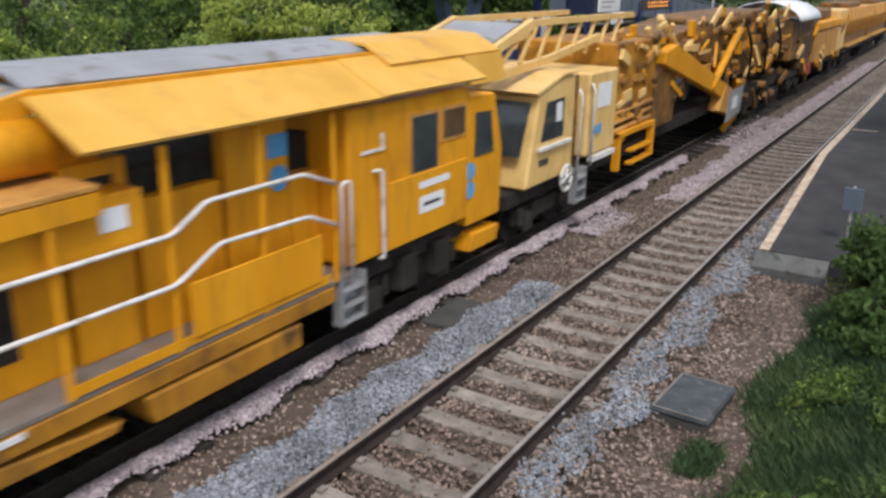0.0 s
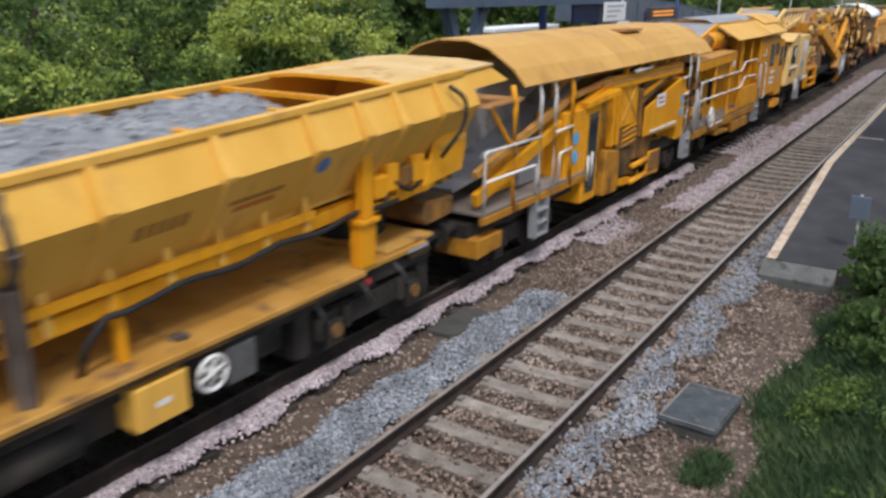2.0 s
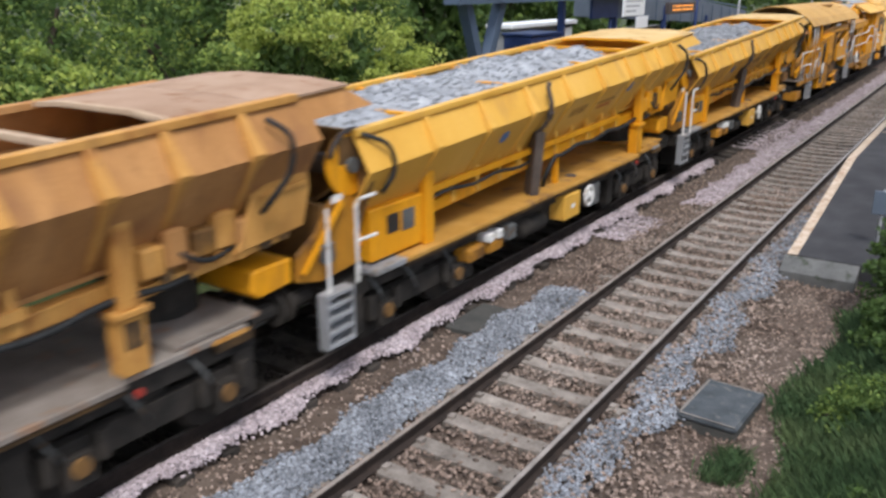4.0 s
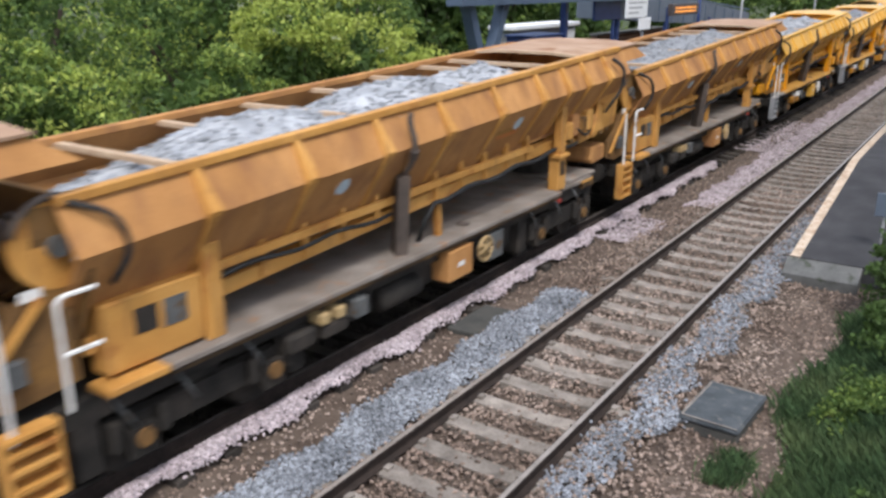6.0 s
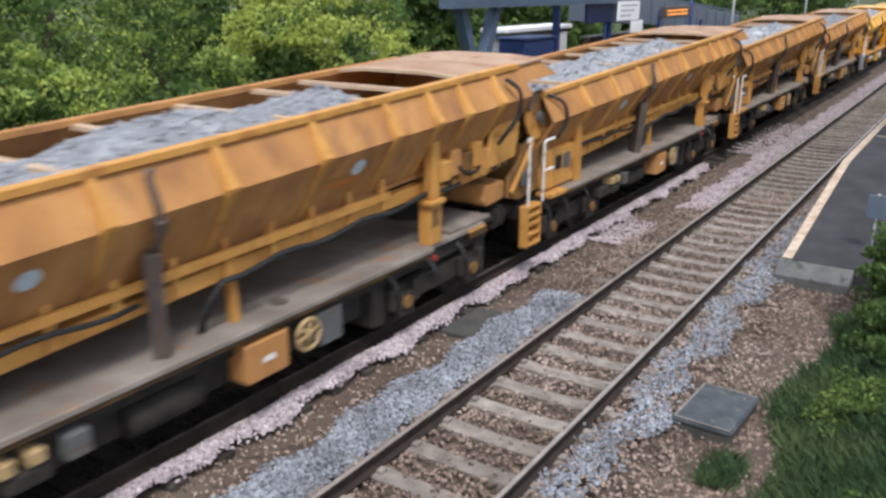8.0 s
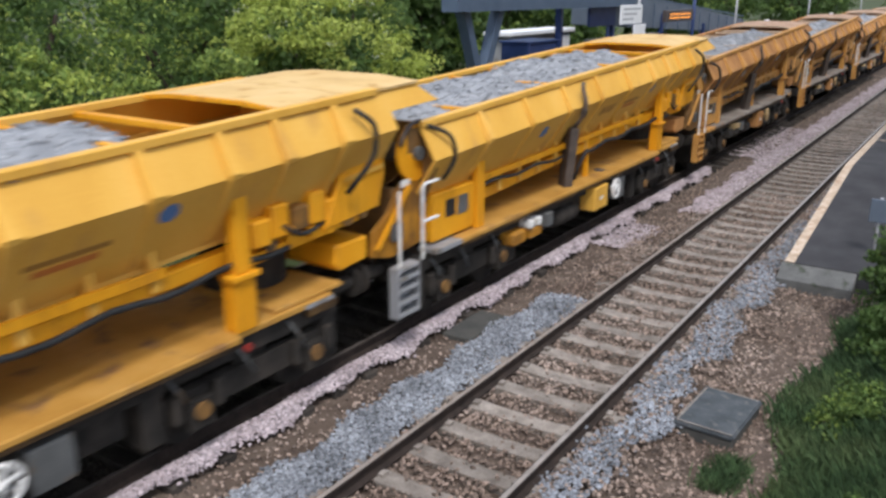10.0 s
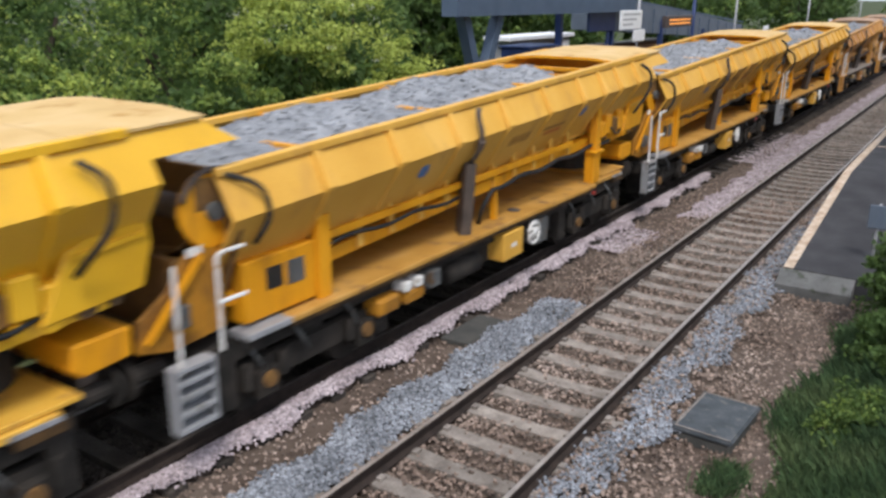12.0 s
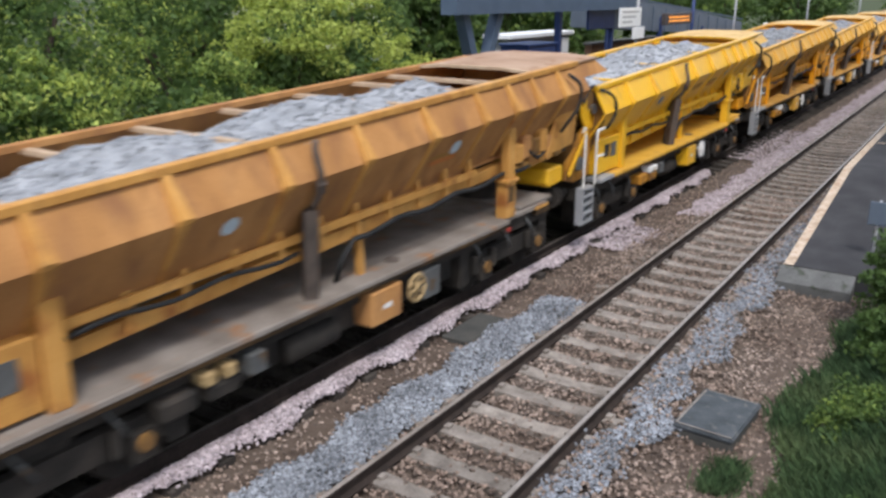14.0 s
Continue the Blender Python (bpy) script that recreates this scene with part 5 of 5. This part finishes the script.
def power_wagon():
    o = 0.3
    v, add = machine("power_wagon", "yellow power wagon with a railed side walkway and cab", o)
    b = bm_new()
    box(b, -1.15, 1.15, 0.4, 11.8, 0.8, 1.04)
    add("underframe", b, DARK)
    bogie(v, 1.3)
    bogie(v, 9.6)
    buffers(v, 11.7, 1)
    settle(v, o)
    add("walk_deck", box(bm_new(), -1.38, 1.38, 0.4, 8.0, 1.05, 1.12), DECKGREY, "dusty grey walkway plate", bevel=0.01)
    add("deck_sill", box(bm_new(), 1.3, 1.4, 0.4, 7.6, 0.84, 1.045), YEL_D, "yellow sill with scuffed paint", bevel=0.012)
    add("kick_plate", box(bm_new(), 1.385, 1.4, 3.9, 7.5, 1.13, 1.24), YEL)
    add("fuel_tank", slab(bm_new(), [(4.75, 0.46), (6.95, 0.46), (6.95, 0.78), (4.65, 0.8)], 0.75, 1.4), YEL_D, "yellow fuel tank with dirt stains", bevel=0.03)
    add("chute", slab(bm_new(), [(3.0, 0.6), (4.3, 0.56), (4.4, 0.66), (3.1, 0.8)], 0.9, 1.38), YEL_D, bevel=0.02)
    add("white_strip", box(bm_new(), 1.402, 1.42, 2.62, 3.4, 0.98, 1.04), WHITE)
    handwheel(v, 1.46, 1.93, 1.28, 0.27).location.y = -o
    # walkway rails and posts
    for y in (2.24, 3.89, 5.13, 6.4, 7.64):
        add("roof_post", box(bm_new(), 1.35, 1.41, y - 0.035, y + 0.035, 1.1, 2.95 if y < 4 else 3.24), YEL, bevel=0.01)
    rails(add, [(1.42, 0.75, 1.1), (1.42, 0.75, 2.36), (1.42, 5.13, 2.36), (1.42, 5.58, 2.6), (1.42, 7.05, 2.6), (1.42, 7.64, 2.38)])
    rails(add, [(1.42, 0.75, 1.86), (1.42, 5.13, 1.84), (1.42, 5.72, 2.12), (1.42, 7.12, 2.08), (1.42, 7.62, 1.86)])
    rails(add, [(1.43, 7.72, 1.1), (1.43, 7.72, 2.36), (1.43, 7.9, 2.36), (1.43, 7.9, 1.1)])
    rails(add, [(1.4, 8.42, 2.38), (1.45, 8.55, 2.38), (1.45, 8.58, 1.16), (1.38, 8.56, 1.16)])
    # body panels behind the walkway
    add("body_panel", box(bm_new(), 0.72, 0.9, 0.6, 1.47, 1.12, 2.7), YEL_D, "stained yellow panel")
    for a, b_, z1 in ((1.55, 2.6, 2.25), (2.95, 4.3, 2.3), (4.35, 5.1, 3.1), (5.15, 6.3, 2.62), (6.35, 7.4, 3.2)):
        add("body_panel", box(bm_new(), 0.72, 0.9, a, b_ - 0.03, 1.12, z1), YEL, bevel=0.012)
    k = random.Random(8)
    for i in range(34):
        y, z = k.uniform(0.55, 2.5), k.uniform(1.15, 2.65)
        b = bm_new()
        if i % 4 == 0:
            tube(b, [(0.9, y, z), (1.08, y, z)], k.uniform(0.05, 0.12), 10)
        else:
            beam(b, (0.94, y, z), (1.0, y + k.uniform(-0.15, 0.25), z + k.uniform(-0.3, 0.3)), k.uniform(0.03, 0.09), k.uniform(0.04, 0.14))
        add("pump_part", b, (GRIME, DARK, GREASE, OCHRE)[i % 4])
    # Thin dark sheets paint the shade of openings on the panels.
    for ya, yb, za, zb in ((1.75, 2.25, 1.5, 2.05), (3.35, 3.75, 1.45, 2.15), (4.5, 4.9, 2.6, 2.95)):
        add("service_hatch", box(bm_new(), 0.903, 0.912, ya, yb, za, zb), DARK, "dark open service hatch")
    # Solid near-black block for the shade behind the body panels.
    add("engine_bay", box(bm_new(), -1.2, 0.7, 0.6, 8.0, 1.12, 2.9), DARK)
    add("grey_door", box(bm_new(), 0.75, 0.86, 2.62, 2.9, 1.2, 2.2), GREYP)
    k = random.Random(5)
    for i in range(14):
        y, z = k.uniform(0.5, 1.8), k.uniform(1.2, 2.6)
        add("pump_part", beam(bm_new(), (0.95, y, z), (1.05, y + k.uniform(0.1, 0.4), z + k.uniform(-0.2, 0.2)), k.uniform(0.08, 0.2), k.uniform(0.1, 0.25)), GREASE if i % 2 else YEL)
    add("upper_box", box(bm_new(), 0.75, 1.28, 2.3, 4.95, 2.3, 2.86), YEL, "yellow upper locker", bevel=0.02)
    add("white_plate", box(bm_new(), 1.283, 1.29, 4.45, 4.75, 2.52, 2.74), SIGNW)
    add("top_plate", slab(bm_new(), [(0.5, 2.9), (0.5, 2.95), (4.4, 3.02), (4.4, 2.96)], 0.0, 1.42), OCHRE, "dusty ochre top plate", bevel=0.01)
    add("plate_lip", slab(bm_new(), [(0.5, 2.68), (4.4, 2.74), (4.4, 2.95), (0.5, 2.895)], 1.36, 1.42), YEL)
    add("silencer", tube(bm_new(), [(0.75, 3.35, 3.3), (0.75, 3.42, 3.3), (0.75, 4.75, 3.3)], 0.26, 18), YEL, "round yellow silencer", smooth=True)
    add("silencer_end", tube(bm_new(), [(0.75, 3.05, 3.25), (0.75, 3.36, 3.3)], 0.2, 12), GREASE, smooth=True)
    add("air_duct", beam(bm_new(), (0.6, 1.4, 3.0), (0.6, 3.2, 3.3), 0.35, 0.25), GREASE)
    b = bm_new()
    sheet(b, thick([(1.5, 3.3), (0.78, 3.7), (0.2, 3.74)], 0.04), 4.2, 8.6)
    add("roof_plate", b, YEL_TOP, "sloping yellow roof plate")
    b = bm_new()
    sheet(b, thick([(1.5, 3.315), (0.78, 3.715), (0.2, 3.755)], 0.04), 8.5, 11.15)
    add("roof_plate", b, YEL_TOP, "sloping yellow roof plate")
    b = bm_new()
    sheet(b, thick([(1.05, 3.62), (0.6, 3.86), (0.0, 3.9)], 0.04), 9.3, 12.4)
    sheet(b, thick([(1.15, 3.18), (1.05, 3.62)], 0.04), 11.2, 12.4)
    add("chute_cover", b, YEL_TOP, "raised yellow chute cover")
    # conveyor over the roof
    b = bm_new()
    sheet(b, thick([(0.62, 3.78), (0.35, 3.89), (-0.35, 3.92), (-0.9, 3.84)], 0.02), 4.3, 10.9)
    add("belt_cover", b, GREYP, "grey corrugated belt cover")
    for s in (-1.0, 0.72):
        b = bm_new()
        beam(b, (s, 4.3, 3.7), (s, 11.0, 3.72), 0.09, 0.16)
        beam(b, (s, 4.35, 3.7), (s, 0.7, 2.95), 0.09, 0.2)
        add("belt_beam", b, YEL)
    b = bm_new()
    slab(b, [(0.6, 2.98), (4.4, 3.76), (4.4, 3.8), (0.6, 3.02)], -0.95, 0.67)
    add("conveyor_belt", b, GREYP, "worn grey rubber conveyor belt")
    # cab
    b = bm_new()
    box(b, -1.3, 1.37, 7.95, 10.9, 1.18, 3.22)
    cab = add("cab", b, YEL, "yellow driver's cab", bevel=0.03)
    b = bm_new()
    slab(b, [(10.93, 1.0), (12.0, 1.0), (12.05, 2.1), (11.75, 3.05), (10.93, 3.1)], -1.3, 1.36)
    nose = add("cab_nose", b, YEL, bevel=0.03)
    for (ya, yb, za, zb, m) in ((9.35, 9.98, 2.17, 2.95, BLACKG), (10.15, 10.75, 2.55, 2.95, GRIME)):
        f = part("window", box(bm_new(), 1.372, 1.385, ya - 0.05, yb + 0.05, za - 0.05, zb + 0.05), OCHRE, cab)
        part("pane", box(bm_new(), 1.387, 1.392, ya, yb, za, zb), m, f)
    part("window", slab(bm_new(), [(11.1, 2.1), (11.72, 2.1), (11.6, 2.78), (11.12, 2.8)], 1.362, 1.372), BLACKG, nose)
    add("lower_panel", box(bm_new(), 1.375, 1.4, 8.75, 10.85, 1.2, 2.15), YEL, bevel=0.01)
    b = bm_new()
    box(b, 1.402, 1.406, 9.5, 10.3, 1.92, 2.02)
    add("white_plate", b, SIGNW)
    add("white_plate", box(bm_new(), 1.402, 1.406, 9.5, 10.15, 1.55, 1.8), SIGNW)
    b = bm_new()
    box(b, 1.407, 1.41, 9.6, 10.05, 1.65, 1.7)
    add("plate_bars", b, BARS)
    for z in (1.9, 1.6):
        roundel(add, 10.97, z, 1.365, 0.14)
    add("white_bracket", box(bm_new(), 1.375, 1.39, 8.2, 8.7, 2.62, 2.66), WHITE)
    add("white_bracket", box(bm_new(), 1.375, 1.39, 8.62, 8.68, 2.66, 2.85), WHITE)
    add("body_panel", box(bm_new(), 0.72, 0.9, 7.4, 7.93, 1.12, 2.45), YEL, bevel=0.012)
    add("safety_sign", box(bm_new(), 0.903, 0.912, 7.02, 7.36, 2.72, 3.0), SKYB, "square light blue safety sign")
    roundel(add, 7.19, 2.46, 0.905, 0.16)
    steps(add, 7.95, 0.45, 1.1)
    add("lower_locker", box(bm_new(), 1.39, 1.42, 5.3, 7.35, 1.2, 1.8), YEL, "yellow side board", bevel=0.01)
    b = bm_new()
    slab(b, [(11.0, 0.55), (11.9, 0.55), (11.98, 0.82), (11.1, 0.85)], 0.5, 1.38)
    add("rail_guard", b, YEL, "yellow rail guard plough", bevel=0.02)
    for y in (9.2, 10.1):
        add("spring_box", box(bm_new(), 0.95, 1.3, y, y + 0.4, 0.45, 0.95), DARK)
    return v


def cab_wagon():
    o = 12.3
    v, add = machine("cab_wagon", "pale yellow cab wagon with a conveyor above it", o)
    b = bm_new()
    box(b, -1.15, 1.15, 12.6, 20.3, 0.85, 1.1)
    add("underframe", b, DARK)
    bogie(v, 14.4)
    buffers(v, 12.7, -1)
    settle(v, o)
    b = bm_new()
    slab(b, [(13.0, 1.15), (15.02, 1.15), (15.02, 3.05), (14.4, 3.05), (13.45, 2.8)], -1.32, 1.34)
    cab = add("cab", b, CREAM, "pale cream-yellow cab with sloping front", bevel=0.04)
    b = bm_new()
    box(b, -1.32, 1.34, 15.72, 17.3, 1.3, 3.0)
    add("rear_locker", b, CREAM, "pale cream-yellow locker", bevel=0.04)
    add("door_recess", box(bm_new(), -1.2, 1.1, 15.0, 15.75, 1.1, 2.95), GRIME)
    part("windscreen", slab(bm_new(), [(12.97, 1.75), (13.36, 2.68), (13.4, 2.68), (13.01, 1.75)], -1.1, 1.2), BLACKG, cab, "dark sloping windscreen")
    part("side_window", slab(bm_new(), [(13.55, 1.95), (14.5, 1.95), (14.5, 2.68), (13.75, 2.65)], 1.345, 1.355), BLACKG, cab)
    part("blind", box(bm_new(), 1.357, 1.36, 14.15, 14.4, 2.25, 2.6), SIGNW, cab)
    part("window_ledge", box(bm_new(), 1.345, 1.42, 13.4, 14.8, 1.8, 1.86), WHITE, cab)
    part("name_bars", box(bm_new(), 1.345, 1.35, 13.5, 13.9, 1.5, 1.62), BARS, cab)
    part("roof_rim", slab(bm_new(), [(13.3, 2.82), (14.4, 3.08), (15.05, 3.08), (15.05, 3.12), (14.4, 3.12), (13.25, 2.86)], -1.36, 1.38), CREAM, cab)
    add("white_sign", box(bm_new(), 1.345, 1.355, 16.2, 16.9, 2.25, 2.75), SIGNW)
    for y in (15.95, 16.25):
        add("blue_notice", box(bm_new(), 1.345, 1.352, y, y + 0.24, 1.72, 1.92), SKYB)
    rails(add, [(1.36, 15.15, 2.75), (1.45, 15.12, 2.6), (1.45, 15.05, 1.15)])
    rails(add, [(1.36, 15.82, 2.8), (1.45, 15.78, 2.65), (1.45, 15.72, 1.15)])
    steps(add, 15.4, 0.45, 1.15)
    handwheel(v, 1.45, 14.55, 1.12, 0.25).location.y = -o
    add("hazard_ledge", box(bm_new(), 1.3, 1.42, 15.9, 17.2, 1.18, 1.28), WHITE)
    # frame and body behind
    b = bm_new()
    box(b, -1.2, 1.2, 17.5, 20.2, 2.0, 3.45)
    add("winch_house", b, YEL_D, "oil-stained yellow machinery house", bevel=0.03)
    k = random.Random(11)
    for i in range(34):
        y, z = k.uniform(17.4, 20.1), k.uniform(1.3, 3.7)
        add("winch_part", beam(bm_new(), (1.22, y, z), (1.22, y + k.uniform(0.1, 0.6), z + k.uniform(-0.2, 0.2)), k.uniform(0.06, 0.16), k.uniform(0.06, 0.24)), (OCHRE, GREASE, CREAM, YEL)[i % 4])
    for z in (1.55, 1.75, 1.95):
        add("pipe_run", tube(bm_new(), [(1.22, 17.4, z), (1.22, 20.0, z + 0.05)], 0.06, 8), OCHRE, smooth=True)
    b = bm_new()
    box(b, 1.2, 1.36, 17.6, 17.75, 0.65, 1.5)
    box(b, 1.2, 1.36, 19.9, 20.05, 0.65, 1.5)
    box(b, 1.2, 1.36, 17.6, 20.05, 1.4, 1.52)
    box(b, 1.2, 1.36, 18.5, 20.05, 0.65, 0.72)
    box(b, 1.2, 1.36, 18.5, 20.05, 0.95, 1.02)
    add("step_frame", b, YEL, "yellow steel step frame", bevel=0.01)
    # conveyor bridge over the cab
    b = bm_new()
    slab(b, [(12.2, 3.42), (14.0, 3.95), (14.0, 4.0), (12.2, 3.48)], -0.8, 0.6)
    add("belt_cover", b, GREYP, "pale grey belt sheet")
    for s in (-0.9, 0.75):
        b = bm_new()
        beam(b, (s, 11.9, 3.35), (s, 14.2, 4.0), 0.12, 0.16)
        beam(b, (s, 14.2, 4.0), (s, 19.5, 4.0), 0.12, 0.12)
        beam(b, (s, 12.2, 3.1), (s, 15.0, 3.3), 0.12, 0.14)
        beam(b, (s, 15.0, 3.3), (s, 17.5, 3.6), 0.12, 0.14)
        for y in np.arange(13.0, 19.0, 0.75):
            beam(b, (s, y, 3.3), (s, y + 0.5, min(4.0, 3.35 + (y - 12) * 0.3)), 0.06, 0.06)
        add("bridge_truss", b, CREAM, "pale yellow lattice bridge")
    return v


def excavator():
    o = 20.4
    v, add = machine("ballast_cleaner", "greasy yellow ballast cleaning machine with a slanting chain boom", o)
    b = bm_new()
    box(b, -1.1, 1.0, 20.5, 36.5, 0.85, 1.2)
    add("underframe", b, DARK)
    bogie(v, 31.5)
    bogie(v, 35.0)
    settle(v, o)
    for s in (-1, 1):
        b = bm_new()
        slab(b, [(20.5, 2.8), (20.5, 3.1), (21.4, 3.25), (27.9, 1.45), (27.7, 1.05)], 1.2 * s - 0.14, 1.2 * s + 0.14)
        add("chain_boom", b, YEL, "slanting yellow chain trough", bevel=0.03)
    add("boom_tip", slab(bm_new(), [(26.2, 0.95), (28.2, 0.55), (28.6, 1.25), (26.8, 1.75)], 1.0, 1.38), OCHRE, bevel=0.03)
    add("white_sheet", slab(bm_new(), [(27.0, 0.5), (28.8, 0.6), (29.0, 1.5), (27.3, 1.45)], 1.39, 1.41), GREYP, "dirty white guard sheet")
    add("boom_plate", box(bm_new(), 1.412, 1.416, 27.6, 28.3, 0.85, 1.25), SIGNW)
    add("boom_seat", box(bm_new(), -1.0, 1.2, 20.4, 22.0, 1.2, 2.6), GREASE, bevel=0.03)
    add("hydraulic_ram", tube(bm_new(), [(1.3, 25.2, 1.75), (1.25, 28.2, 3.3)], 0.12, 10), YEL, smooth=True)
    add("hydraulic_ram", tube(bm_new(), [(1.0, 20.8, 3.9), (1.1, 22.5, 2.9)], 0.1, 10), CREAM, smooth=True)
    add("hydraulic_ram", tube(bm_new(), [(1.0, 24.6, 3.6), (1.1, 22.6, 2.9)], 0.1, 10), CREAM, smooth=True)
    b = bm_new()
    slab(b, [(22.0, 2.9), (24.0, 3.5), (36.0, 3.3), (36.0, 1.9), (29.0, 1.7), (26.0, 2.4)], -1.0, 1.05)
    add("main_frame", b, GREASE, "oily brown main frame", bevel=0.04)
    kk = random.Random(21)
    for i in range(46):
        y = kk.uniform(21.5, 36.5)
        z = kk.uniform(1.6, 3.4)
        if i % 2:
            add("frame_plate", box(bm_new(), 1.0, 1.1 + kk.uniform(0, 0.15), y, y + kk.uniform(0.2, 0.8), z, z + kk.uniform(0.15, 0.5)), (YEL, CREAM, YEL_D, OCHRE, GRIME)[i % 5], bevel=0.02)
        else:
            add("frame_bar", beam(bm_new(), (1.2, y, z), (1.22, y + kk.uniform(0.3, 1.4), z + kk.uniform(-0.5, 0.6)), 0.06, kk.uniform(0.06, 0.16)), (CREAM, YEL, GRIME, YEL)[i // 2 % 4])
    for i in range(3):
        y = 29.0 + 2.4 * i
        add("hydraulic_hose", tube(bm_new(), bent([(1.3, y, 3.4), (1.42, y + 0.5, 2.7), (1.35, y + 0.8, 1.6)], 0.3), 0.05, 6), RUBBER, smooth=True)
    b = bm_new()
    slab(b, [(22.0, 3.35), (27.0, 3.75), (34.0, 3.8), (34.0, 3.3), (23.0, 3.2)], -0.9, 0.9)
    add("spoil_belt", b, GREASE, "dark spoil conveyor")
    k = random.Random(9)
    for i in range(64):
        y, z = k.uniform(28.0, 37.0), k.uniform(0.5, 3.8)
        if i % 3 == 0:
            y, z = k.uniform(21.0, 29.0), k.uniform(2.9, 3.9)
        if i % 4 == 0:
            add("drive_drum", tube(bm_new(), [(0.7, y, z), (1.25, y, z)], k.uniform(0.08, 0.2), 12), GREASE, smooth=True)
        else:
            add("machine_arm", beam(bm_new(), (1.1 + k.uniform(-0.1, 0.2), y, z), (1.1 + k.uniform(-0.1, 0.2), y + k.uniform(-0.6, 0.9), z + k.uniform(-0.7, 0.5)), k.uniform(0.06, 0.16), k.uniform(0.08, 0.26)), (GREASE, YEL, OCHRE, GREASE, CREAM)[i % 5])
    return v


def screen_wagon():
    o = 37.5
    v, add = machine("screening_wagon", "ochre screening wagon with a white curved roof", o)
    b = bm_new()
    box(b, -1.15, 1.15, 37.6, 53.5, 0.85, 1.1)
    add("underframe", b, DARK)
    bogie(v, 39.5)
    bogie(v, 51.0)
    settle(v, o)
    arc = [(1.5 * math.cos(a), 3.05 + 0.9 * math.sin(a)) for a in [math.pi * (0.06 + 0.88 * i / 12) for i in range(13)]]
    add("curved_roof", sheet(bm_new(), thick(arc, 0.04), 37.6, 42.8), SIGNW, "white curved sheet roof", smooth=True)
    add("screen_box", box(bm_new(), -1.2, 1.2, 37.8, 44.0, 1.6, 3.2), GREASE, bevel=0.04)
    add("drum_house", box(bm_new(), -1.2, 1.25, 40.0, 42.5, 1.1, 2.6), GRIME, bevel=0.05)
    for i in range(6):
        add("side_rib_panel", box(bm_new(), -1.2, 1.3, 43.4 + i * 1.5, 44.75 + i * 1.5, 1.1, 2.6), OCHRE, bevel=0.08)
    add("side_beam", box(bm_new(), -1.25, 1.36, 43.3, 52.6, 2.6, 2.95), YEL, bevel=0.03)
    add("red_box", box(bm_new(), 1.0, 1.36, 41.6, 42.6, 0.7, 1.2), REDP, bevel=0.02)
    add("top_gear", box(bm_new(), -0.9, 0.9, 45, 50, 2.95, 3.5), GREASE, bevel=0.1)
    add("end_cab", box(bm_new(), -1.3, 1.3, 50.5, 53.4, 1.2, 3.4), CREAM, bevel=0.08)
    k = random.Random(4)
    for i in range(16):
        y, z = k.uniform(38, 53), k.uniform(0.6, 3.4)
        add("machine_arm", beam(bm_new(), (1.3, y, z), (1.3, y + k.uniform(-0.4, 1.2), z + k.uniform(-0.6, 0.6)), 0.12, 0.2), (GREASE, CREAM, YEL)[i % 3])
    return v


def far_wagon(o):
    v, add = machine("conveyor_car", "yellow conveyor car far down the train", o)
    b = bm_new()
    box(b, -1.2, 1.2, o + 0.3, o + 13, 0.85, 1.15)
    add("underframe", b, DARK)
    bogie(v, o + 2)
    bogie(v, o + 11)
    settle(v, o)
    b = bm_new()
    sheet(b, [(-0.9, 1.7), (0.9, 1.7), (1.4, 2.7), (1.15, 3.3), (-1.15, 3.3), (-1.4, 2.7)], o + 0.5, o + 12.8)
    add("body", b, OCHRE, bevel=0.03)
    add("dirt_band", box(bm_new(), -0.95, 0.95, o + 0.6, o + 12.6, 1.2, 1.75), GREASE)
    add("top_gear", box(bm_new(), -0.8, 0.8, o + 3, o + 9, 3.3, 3.6), GREASE, bevel=0.05)
    for i in range(9):
        b = bm_new()
        sheet(b, thick([(0.9, 1.7), (1.4, 2.7), (1.15, 3.3)], 0.07), o + 1 + i * 1.4, o + 1.12 + i * 1.4)
        add("rib", b, OCHRE)
    add("deck", box(bm_new(), -1.38, 1.38, o + 1, o + 12.5, 1.16, 1.22), DECK)


conveyor_wagon()
power_wagon()
cab_wagon()
excavator()
screen_wagon()
far_wagon(54.2)
far_wagon(67.5)


# ---------------------------------------------------------------- motion of the train
RUN = ((0.0, 0.0), (3.0, 33.48), (5.5, 61.5), (6.5, 72.66), (7.5, 83.9), (11.0, 123.5), (12.5, 140.58), (14.0, 157.72))


def motions():
    for v, s in TRAIN:
        walk(v, [(t, pose(TRAIN_X, s + run, 0.0)) for t, run in RUN])


motions()
